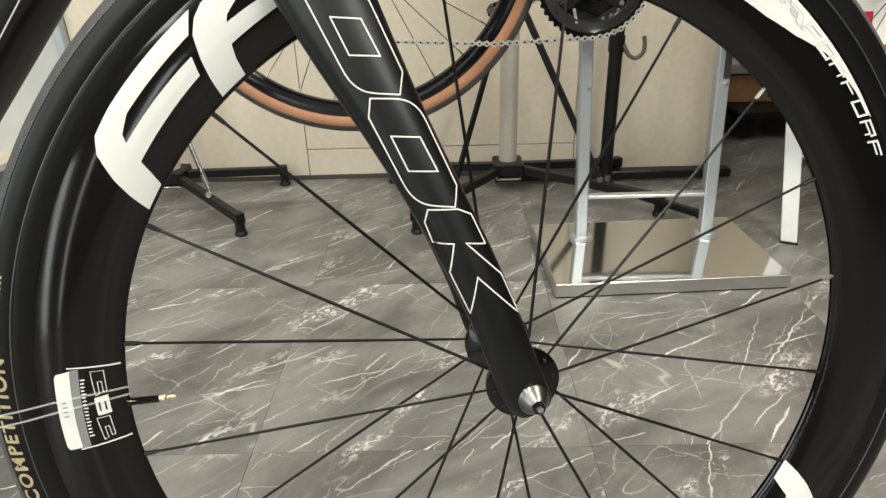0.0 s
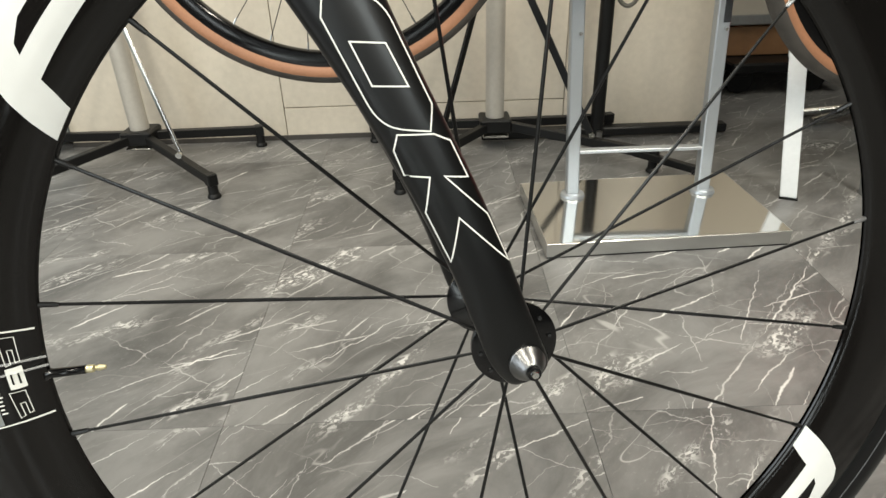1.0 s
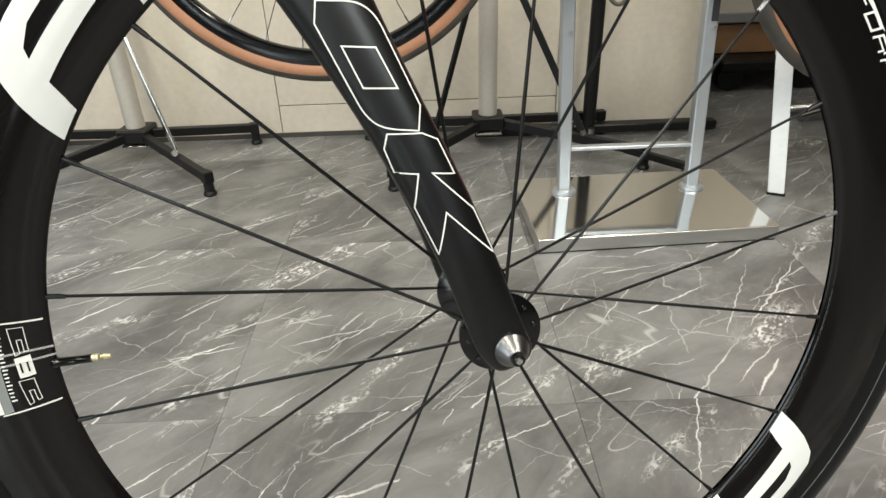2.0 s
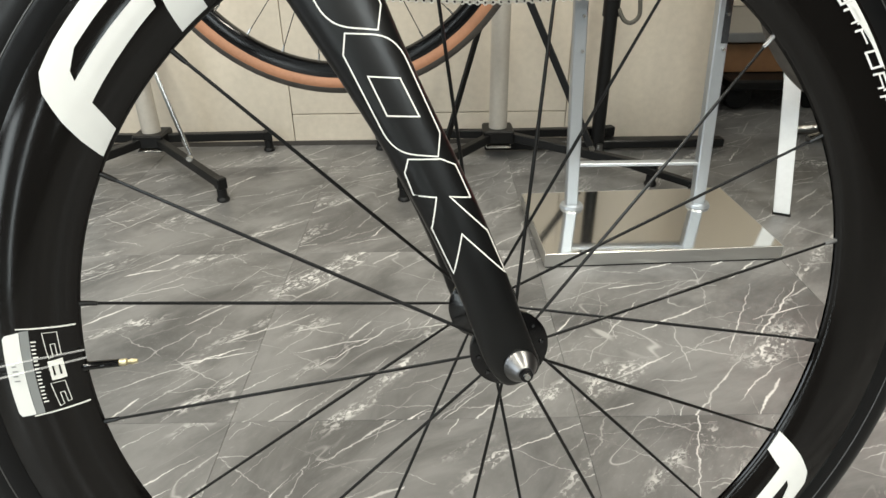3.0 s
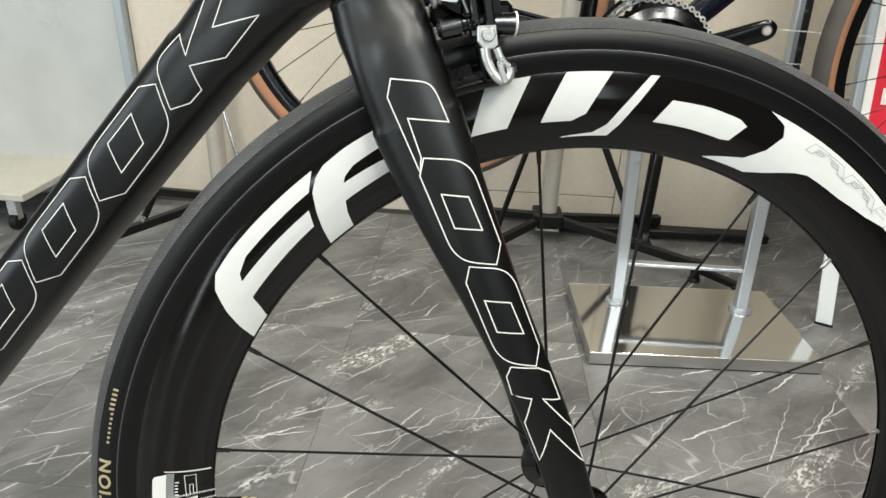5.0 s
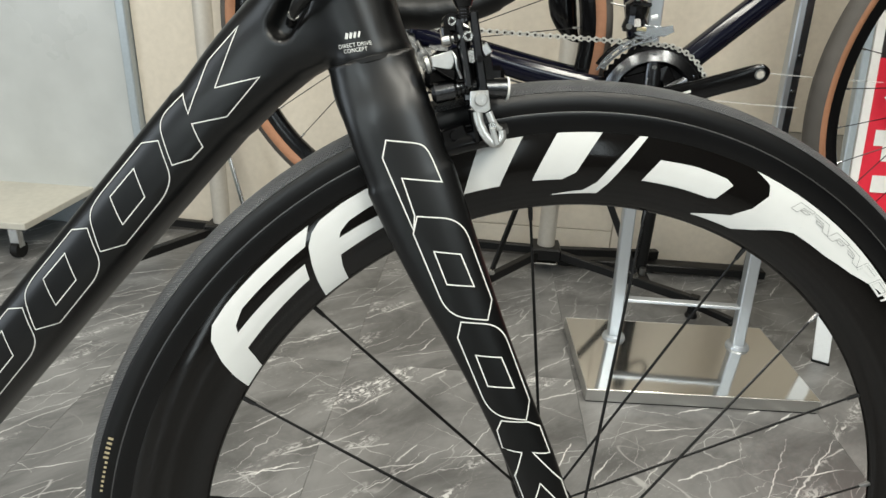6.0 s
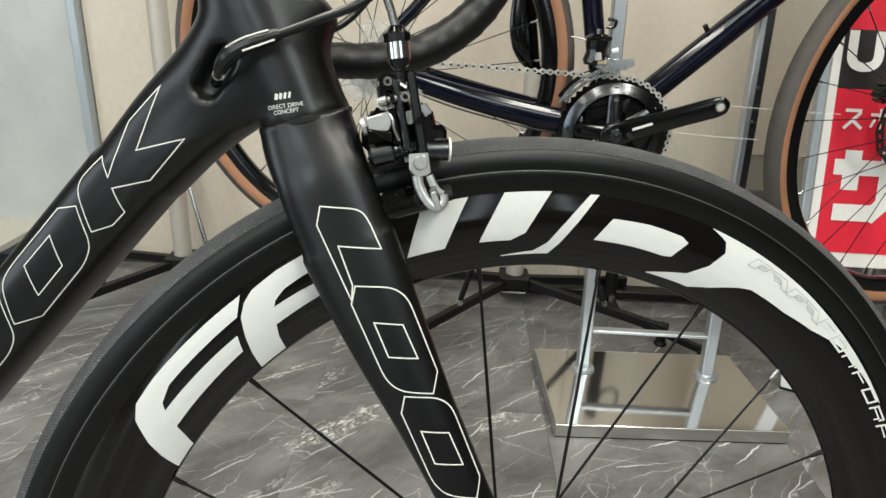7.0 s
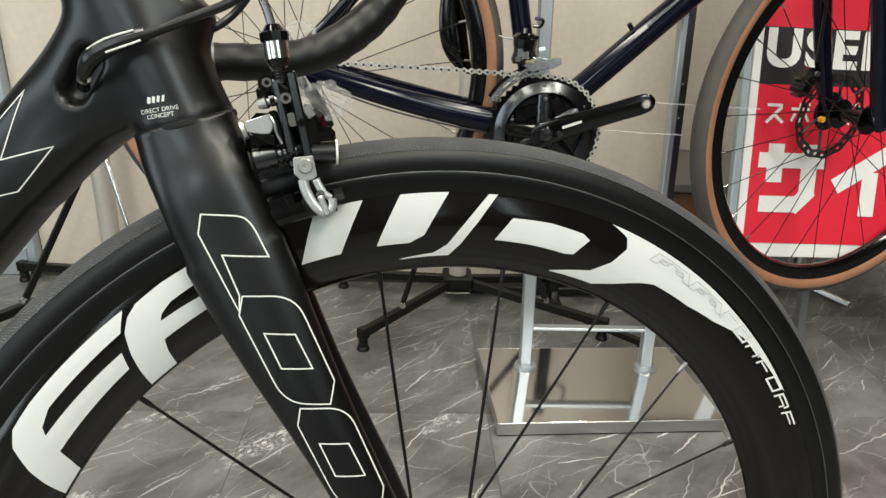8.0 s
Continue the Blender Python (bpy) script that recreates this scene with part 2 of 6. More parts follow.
    flecks = maths("MULTIPLY", ranged(noisy(mapped(-34, (0.55, 2.2, 1)), 5.6, 2.5), 0.585, 0.69), crumbs)
    dust = maths("MULTIPLY", ranged(noisy(plain, 3.1, 3.0), 0.45, 0.7), ranged(noisy(mapped(-34, (0.6, 1.4, 1)), 150.0, 4.0, 0.7), 0.55, 0.7))
    pale = maths("MAXIMUM", maths("MAXIMUM", maths("MULTIPLY", maths("MULTIPLY", long_veins, ranged(noisy(plain, 11.0, 3.0), 0.35, 0.6, 0.45, 1.0)), 1.0), maths("MULTIPLY", thin_veins, 0.4)), maths("MAXIMUM", maths("MAXIMUM", maths("MULTIPLY", maths("MAXIMUM", cross_veins, web_veins), 0.36), maths("MULTIPLY", dust, 0.16)), maths("MULTIPLY", flecks, 0.72)))
    cloud = ranged(noisy(mapped(-28, (1, 1.8, 1)), 4.2, 7.0, 0.66, 0.5), 0.3, 0.7)
    ramp = nodes.new("ShaderNodeMix")
    ramp.data_type = "RGBA"
    ramp.inputs["A"].default_value, ramp.inputs["B"].default_value = (0.080, 0.079, 0.078, 1), (0.208, 0.206, 0.203, 1)
    links.new(cloud, ramp.inputs["Factor"])
    top = nodes.new("ShaderNodeMix")
    top.data_type = "RGBA"
    top.inputs["B"].default_value = (0.76, 0.75, 0.73, 1)
    links.new(ramp.outputs["Result"], top.inputs["A"])
    links.new(pale, top.inputs["Factor"])
    links.new(top.outputs["Result"], bsdf.inputs["Base Color"])
    links.new(ranged(noisy(plain, 9.0), 0.3, 0.7, 0.3, 0.42), bsdf.inputs["Roughness"])
    b = nodes.new("ShaderNodeBump")
    b.inputs["Strength"].default_value, b.inputs["Distance"].default_value = 0.06, 0.001
    links.new(noisy(plain, 220.0), b.inputs["Height"])
    links.new(b.outputs["Normal"], bsdf.inputs["Normal"])
    return m


def carbon(name, colour, rough, weave=0.25, coat=0.6):
    """Glossy black carbon with a fine checked weave under the lacquer."""
    m, nodes, links, bsdf = node_mat(name)
    where = nodes.new("ShaderNodeTexCoord")
    check = nodes.new("ShaderNodeTexChecker")
    check.inputs["Scale"].default_value = 620
    check.inputs["Color1"].default_value = (*[c * (1 + weave) for c in colour], 1)
    check.inputs["Color2"].default_value = (*[c * (1 - weave) for c in colour], 1)
    links.new(where.outputs["Object"], check.inputs["Vector"])
    links.new(check.outputs["Color"], bsdf.inputs["Base Color"])
    wide = nodes.new("ShaderNodeTexNoise")
    wide.inputs["Scale"].default_value = 18
    links.new(where.outputs["Object"], wide.inputs["Vector"])
    rr = nodes.new("ShaderNodeMapRange")
    rr.inputs["From Min"].default_value, rr.inputs["From Max"].default_value = 0.3, 0.7
    rr.inputs["To Min"].default_value, rr.inputs["To Max"].default_value = rough * 0.8, rough * 1.25
    links.new(wide.outputs["Fac"], rr.inputs["Value"])
    links.new(rr.outputs["Result"], bsdf.inputs["Roughness"])
    bsdf.inputs["Specular IOR Level"].default_value = 0.3
    bsdf.inputs["Coat Weight"].default_value, bsdf.inputs["Coat Roughness"].default_value = coat, 0.08
    return m


def tread_rubber(name, colour, pitch=0.0023, rough=0.62, strength=0.8):
    """Tyre rubber with a crossed file tread that runs round the hub."""
    m, nodes, links, bsdf = node_mat(name)
    where = nodes.new("ShaderNodeTexCoord")
    sep = nodes.new("ShaderNodeSeparateXYZ")
    links.new(where.outputs["Object"], sep.inputs[0])

    def maths(op, a, b=None):
        n = nodes.new("ShaderNodeMath")
        n.operation = op
        for i, v in enumerate((a, b)):
            if v is None:
                continue
            if isinstance(v, (int, float)):
                n.inputs[i].default_value = v
            else:
                links.new(v, n.inputs[i])
        return n.outputs[0]

    round_ = maths("MULTIPLY", maths("ARCTAN2", sep.outputs[2], sep.outputs[0]), 0.335)
    lines = []
    for sign in (1, -1):
        run = maths("ADD", round_, maths("MULTIPLY", sep.outputs[1], 1.25 * sign))
        lines.append(maths("SINE", maths("MULTIPLY", run, 2 * math.pi / pitch)))
    height = maths("MINIMUM", lines[0], lines[1])
    noise_ = nodes.new("ShaderNodeTexNoise")
    noise_.inputs["Scale"].default_value = 30
    links.new(where.outputs["Object"], noise_.inputs["Vector"])
    # groove shade is mixed into the colour as well as the relief
    shade = maths("MULTIPLY", maths("ADD", maths("MULTIPLY", height, 0.38), 1.0), maths("ADD", noise_.outputs["Fac"], 0.5))
    tint = nodes.new("ShaderNodeMix")
    tint.data_type, tint.blend_type = "RGBA", "MULTIPLY"
    tint.inputs["Factor"].default_value = 1
    tint.inputs["A"].default_value = (*colour, 1)
    links.new(shade, tint.inputs["B"])
    links.new(tint.outputs["Result"], bsdf.inputs["Base Color"])
    bsdf.inputs["Roughness"].default_value = rough
    bsdf.inputs["Specular IOR Level"].default_value = 0.4
    b = nodes.new("ShaderNodeBump")
    b.inputs["Strength"].default_value, b.inputs["Distance"].default_value = strength, 0.0005
    links.new(height, b.inputs["Height"])
    links.new(b.outputs["Normal"], bsdf.inputs["Normal"])
    return m


def brushed_steel(name, colour, rough):
    m, nodes, links, bsdf = node_mat(name)
    where = nodes.new("ShaderNodeTexCoord")
    mp = nodes.new("ShaderNodeMapping")
    mp.inputs["Scale"].default_value = (4, 400, 400)
    links.new(where.outputs["Object"], mp.inputs["Vector"])
    n = nodes.new("ShaderNodeTexNoise")
    n.inputs["Scale"].default_value = 2.0
    links.new(mp.outputs["Vector"], n.inputs["Vector"])
    rr = nodes.new("ShaderNodeMapRange")
    rr.inputs["To Min"].default_value, rr.inputs["To Max"].default_value = rough * 0.6, rough * 1.5
    links.new(n.outputs["Fac"], rr.inputs["Value"])
    links.new(rr.outputs["Result"], bsdf.inputs["Roughness"])
    bsdf.inputs["Base Color"].default_value = (*colour, 1)
    bsdf.inputs["Metallic"].default_value = 1
    return m


def clear_plastic(name, tint=(0.92, 0.93, 0.92), alpha=0.16):
    """Thin clear film: mostly seen through, with a bright skin."""
    m, nodes, links, bsdf = node_mat(name)
    bsdf.inputs["Base Color"].default_value = (*tint, 1)
    bsdf.inputs["Alpha"].default_value = alpha
    bsdf.inputs["Roughness"].default_value = 0.12
    return m


FLOOR_MAT = marble_floor()
WALL_BEIGE = surface("beige_enamel_steel", (0.61, 0.55, 0.46), 0.36, vary=0.09, grain=60, stains=2.5, bump=0.03, spec=0.32)
WALL_WHITE = surface("white_panel", (0.47, 0.485, 0.475), 0.28, vary=0.12, grain=9, stains=2.2, bump=0.02)
FRAME_BLUE = surface("pale_blue_grey_metal", (0.42, 0.47, 0.5), 0.35, 0.4, vary=0.08)
# unseen room shell, coloured very dark to keep reflections in black parts low
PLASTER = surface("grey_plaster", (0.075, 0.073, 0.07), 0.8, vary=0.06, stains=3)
# near-black fill; on the recess walls it stands in for shade
DARK_VOID = surface("dark_fill", (0.05, 0.045, 0.04), 0.7)
MATT_BLACK = surface("satin_black_paint", (0.0018, 0.0019, 0.002), 0.34, vary=0.1, grain=300, bump=0.012, rough_vary=0.06, spec=0.40, coat=0.14, coat_rough=0.19)
CARBON = carbon("glossy_black_carbon", (0.0042, 0.0037, 0.0034), 0.10, 0.3, 0.25)
BRAKE_TRACK = surface("brake_track", (0.003, 0.003, 0.0033), 0.3, vary=0.15, grain=400, spec=0.32)
TYRE_BLACK = tread_rubber("black_tread_rubber", (0.085, 0.088, 0.092), 0.0021, 0.36)
SIDEWALL = surface("black_sidewall", (0.003, 0.003, 0.0032), 0.38, vary=0.15, grain=500, bump=0.05, spec=0.35)
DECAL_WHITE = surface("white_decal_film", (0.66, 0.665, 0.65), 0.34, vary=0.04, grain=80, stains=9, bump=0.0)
LINE_WHITE = surface("pale_line_film", (0.72, 0.72, 0.68), 0.45, vary=0.04, bump=0.0)
DECAL_GREY = surface("grey_decal_film", (0.2, 0.21, 0.21), 0.4, vary=0.05, bump=0.0)
TAN_PRINT = surface("tan_print", (0.36, 0.30, 0.18), 0.6, vary=0.2, grain=700, bump=0.0)
BLACK_GLOSS = surface("gloss_black_anodised", (0.002, 0.002, 0.0023), 0.13, 0.0, vary=0.1, grain=300, bump=0.01)
SPOKE_BLACK = surface("black_spoke_steel", (0.012, 0.012, 0.012), 0.3, 0.5, vary=0.15, grain=300, bump=0.0)
NIPPLE_GREY = surface("grey_alloy", (0.3, 0.3, 0.3), 0.35, 0.9, vary=0.15)
CHROME = surface("polished_alloy", (0.6, 0.595, 0.57), 0.18, 1.0, vary=0.06, bump=0.01)
SATIN_ALLOY = surface("satin_alloy", (0.42, 0.42, 0.41), 0.28, 1.0, vary=0.08, bump=0.02)
BRIGHT_ALLOY = surface("bright_alloy", (0.55, 0.55, 0.535), 0.3, 0.8, vary=0.1, grain=400, bump=0.02)
DARK_ALLOY = surface("dark_polished_alloy", (0.09, 0.093, 0.098), 0.22, 1.0, vary=0.12, grain=300, bump=0.01)
BRASS = surface("brass", (0.75, 0.66, 0.42), 0.3, 0.9, vary=0.1)
TAPE = surface("black_bar_tape", (0.004, 0.004, 0.004), 0.42, vary=0.2, grain=260, bump=0.25)
HOUSING = surface("black_cable_sleeve", (0.006, 0.006, 0.006), 0.3, vary=0.1)
PLATE_EDGE = brushed_steel("ground_steel_edge", (0.56, 0.555, 0.535), 0.36)
MIRROR_PLATE = brushed_steel("polished_steel_plate", (0.72, 0.71, 0.685), 0.085)
ALU = surface("clear_anodised_aluminium", (0.46, 0.49, 0.52), 0.34, 0.68, vary=0.03, grain=200, bump=0.0, rough_vary=0.04)
ALU_DARK = surface("grey_aluminium", (0.34, 0.35, 0.355), 0.33, 0.85, vary=0.1)
WHITE_PAINT = surface("white_painted_steel", (0.78, 0.8, 0.81), 0.35, vary=0.05, bump=0.03)
STAND_BLACK = surface("black_powder_coat", (0.007, 0.007, 0.007), 0.4, vary=0.2, grain=500, bump=0.1, spec=0.25)
STAND_GREY = surface("grey_powder_coat", (0.5, 0.47, 0.42), 0.42, 0.2, vary=0.08)
RUBBER = surface("dark_rubber", (0.006, 0.006, 0.006), 0.5, spec=0.3)
TAN_WALL = surface("tan_sidewall", (0.32, 0.15, 0.08), 0.6, vary=0.14, grain=200, stains=14, bump=0.08)
NAVY = surface("dark_navy_lacquer", (0.003, 0.0035, 0.010), 0.12, vary=0.1, coat=0.1, coat_rough=0.04, bump=0.0, spec=0.3)
RED_PRINT = surface("red_print", (0.76, 0.022, 0.048), 0.4, vary=0.05, bump=0.0)
BLACK_PRINT = surface("black_print", (0.02, 0.018, 0.018), 0.4, vary=0.05, bump=0.0)
WHITE_PRINT = surface("white_print", (0.86, 0.845, 0.81), 0.45, vary=0.04, bump=0.0)
WOOD = surface("brown_wood", (0.25, 0.13, 0.06), 0.55, vary=0.25, grain=30, stains=4, bump=0.1)
WHITE_BOARD = surface("cream_board", (0.5, 0.48, 0.42), 0.5, vary=0.1, grain=60, stains=7)
CLEAR = clear_plastic("clear_plastic")
WRAP = clear_plastic("crumpled_clear_film", (0.55, 0.55, 0.53), 0.17)

# ---------------------------------------------------------------- the room
structure("floor", box(bmesh.new(), (7.2, 6.4, 0.1), (0.4, -0.7, -0.056)), FLOOR_MAT, "grey marble-look vinyl floor laid in large tiles", "floor", ROOM)
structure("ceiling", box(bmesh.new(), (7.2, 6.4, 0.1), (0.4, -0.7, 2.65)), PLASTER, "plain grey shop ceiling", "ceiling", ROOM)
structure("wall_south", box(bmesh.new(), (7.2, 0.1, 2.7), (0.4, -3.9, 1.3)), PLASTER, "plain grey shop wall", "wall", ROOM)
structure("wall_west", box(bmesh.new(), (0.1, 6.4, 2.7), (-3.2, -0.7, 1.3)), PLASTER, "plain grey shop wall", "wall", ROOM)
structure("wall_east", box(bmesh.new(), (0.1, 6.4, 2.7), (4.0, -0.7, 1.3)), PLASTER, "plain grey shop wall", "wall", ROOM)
# this wall carries the shade of the recess in its colour
structure("wall_north", box(bmesh.new(), (7.2, 0.1, 2.7), (0.4, 2.5, 1.3)), DARK_VOID, "back wall of the recess, coloured dark for its shade", "wall", ROOM)

# ---- the beige cabinet front along the back
cabinet = thing("wall_cabinet", ROOM, "tall beige enamelled steel cabinet front with flush doors", "cabinet")
part("plinth", box(bmesh.new(), (0.7215, 0.022, 0.083), (0.17325, 0.012, 0.0415), None, 0.0008), WALL_BEIGE, cabinet)
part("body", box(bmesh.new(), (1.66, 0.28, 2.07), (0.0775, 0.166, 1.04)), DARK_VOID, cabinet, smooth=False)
for lo, hi, foot in ((-0.752, -0.1895, 0.002), (-0.1875, 0.534, 0.0855), (0.536, 0.908, 0.002)):
    part("door", box(bmesh.new(), (hi - lo, 0.022, 2.078 - foot), ((lo + hi) / 2, 0.012, (2.078 + foot) / 2), None, 0.0008), WALL_BEIGE, cabinet)
part("base_strip", box(bmesh.new(), (1.66, 0.006, 0.012), (0.0775, -0.001, 0.006)), DARK_VOID, cabinet, "black strip at the foot", smooth=False)

# ---- the white panel with its blue-grey edge
panel = thing("white_partition", ROOM, "glossy white partition panel with a pale blue-grey metal edge", "partition")
part("sheet", box(bmesh.new(), (1.9, 0.03, 2.2), (-1.74, 0.02, 1.15), None, 0.002), WALL_WHITE, panel)
part("edge_frame", box(bmesh.new(), (0.024, 0.06, 2.25), (-0.766, 0.005, 1.15), None, 0.003), FRAME_BLUE, panel, "pale blue-grey metal edge")
part("skirting", box(bmesh.new(), (1.9, 0.04, 0.075), (-1.74, 0.015, 0.0375), None, 0.002), FRAME_BLUE, panel)

# ---- the side of the recess, its shade put into the colour
structure("wall_recess", box(bmesh.new(), (0.05, 2.15, 2.1), (0.936, 1.375, 1.05)), DARK_VOID, "cabinet side by the recess, coloured dark for its shade", "wall", ROOM)


# ---------------------------------------------------------------- the road bike
bike = thing("road_bike", BIKE, "matt black carbon road bike leaning, deep-rim front wheel on the floor", "bicycle")


def rim_half(r):
    """Half the rim's width at a radius."""
    rs = (0.2565, 0.2575, 0.2605, 0.265, 0.271, 0.279, 0.288, 0.297, 0.305, 0.3135, 0.317)
    ws = (0.0, 0.0026, 0.0044, 0.0064, 0.0086, 0.0108, 0.0120, 0.0124, 0.0119, 0.0113, 0.0108)
    return float(np.interp(r, rs, ws))


RIM_R = (0.2565, 0.2575, 0.2605, 0.265, 0.271, 0.279, 0.288, 0.297, 0.3045, 0.3055)
near_side = [(r, -rim_half(r)) for r in RIM_R] + [(0.317, -0.0108)]
rim_profile = near_side + [(r, -y) for r, y in reversed(near_side[1:])]
wheel = part("front_wheel", lathe(bmesh.new(), rim_profile, 160), CARBON, bike, "deep glossy black carbon rim", at=HUB, sharp=60)
for sign in (-1, 1):
    prof = [(0.3055, sign * 0.0120), (0.3058, sign * 0.01235), (0.3155, sign * 0.01165), (0.3176, sign * 0.0122), (0.319, sign * 0.0112), (0.3175, sign * 0.0098)]
    part("brake_track", lathe(bmesh.new(), prof, 160), BRAKE_TRACK, wheel, "grey brake track", sharp=70)
    # fine grey ring added to draw the highlight along the rim lip
    ridge = [(0.3178 + 0.00042 * math.cos(radians(60 * k)), sign * (0.01215 + 0.00042 * math.sin(radians(60 * k)))) for k in range(6)]
    part("rim_highlight", lathe(bmesh.new(), ridge, 160, closed=True), surface("rim_highlight_grey", (0.13, 0.13, 0.13), 0.42, 0.7, vary=0.2, grain=90), wheel, "thin bright ring drawing the highlight on the rim lip", sharp=80)

TYRE_MID, TYRE_H, TYRE_W = 0.3238, 0.0136, 0.0132


def pressed(bm):
    """Flattens a tyre where it stands on the floor."""
    for v in bm.verts:
        v.co.z = max(v.co.z, -TYRE_R + 0.0005 - v.co.y * math.tan(radians(LEAN_DEG)))
    return bm


tyre_prof = []
for k in range(25):
    a = radians(-125 + 250 * k / 24)
    tyre_prof.append((TYRE_MID + TYRE_H * math.cos(a), TYRE_W * math.sin(a)))
tyre = part("tyre", pressed(lathe(bmesh.new(), tyre_prof, 160)), SIDEWALL, wheel, "black road tyre", sharp=80)
tread_prof = []
for k in range(13):
    a = radians(-61 + 122 * k / 12)
    tread_prof.append((TYRE_MID + (TYRE_H + 0.0004) * math.cos(a), (TYRE_W + 0.0004) * math.sin(a)))
edge_r, edge_y = TYRE_MID + (TYRE_H - 0.0003) * math.cos(radians(61)), (TYRE_W - 0.0003) * math.sin(radians(61))
tread_prof = [(edge_r, -edge_y)] + tread_prof + [(edge_r, edge_y)]
part("tread", pressed(lathe(bmesh.new(), tread_prof, 160)), TYRE_BLACK, tyre, "fine file tread", sharp=80)


def wheel_point(theta, r, lift=0.0004):
    a = radians(theta)
    return (r * math.cos(a), -rim_half(r) - lift, r * math.sin(a))


def rim_patch(edge_a, edge_b, material, name, parent, across=8, along=5, label="", lift=0.0004):
    """A film on the near flank of the rim between two edges of (degrees, millimetres)."""
    bm = bmesh.new()
    a, b = np.array(edge_a, float), np.array(edge_b, float)
    rows = []
    for i in range(len(a) - 1):
        steps = along if i < len(a) - 2 else along + 1
        for k in range(steps):
            t = k / along
            pa, pb = a[i] + (a[i + 1] - a[i]) * t, b[i] + (b[i + 1] - b[i]) * t
            rows.append([bm.verts.new(wheel_point(p[0], p[1] / 1000, lift)) for p in (pa + (pb - pa) * j / across for j in range(across + 1))])
    for r0, r1 in zip(rows, rows[1:]):
        for j in range(across):
            bm.faces.new((r0[j], r0[j + 1], r1[j + 1], r1[j]))
    bmesh.ops.remove_doubles(bm, verts=bm.verts, dist=1e-6)
    return part(name, bm, material, parent, label, sharp=80)


def rim_line(points, width, material, name, parent, lift=0.0006):
    """A painted line through (degrees, millimetres) on the near flank of the rim."""
    bm = bmesh.new()
    arc_ = 0.295 * math.pi / 180 * 1000
    for i, (p, q) in enumerate(zip(points, points[1:])):
        a, b = Vector((p[0] * arc_, p[1])), Vector((q[0] * arc_, q[1]))
        way = (b - a).normalized()
        a, b = a - way * width * 0.4, b + way * width * 0.4
        n = Vector((-way.y, way.x)) * width / 2
        steps = max(1, int((b - a).length / 2.5))
        rows = []
        for k in range(steps + 1):
            m_ = a.lerp(b, k / steps)
            rows.append([bm.verts.new(wheel_point(v.x / arc_, v.y / 1000, lift + 0.00003 * i)) for v in (m_ - n, m_ + n)])
        for r0, r1 in zip(rows, rows[1:]):
            bm.faces.new((r0[0], r0[1], r1[1], r1[0]))
    return part(name, bm, material, parent, smooth=False)


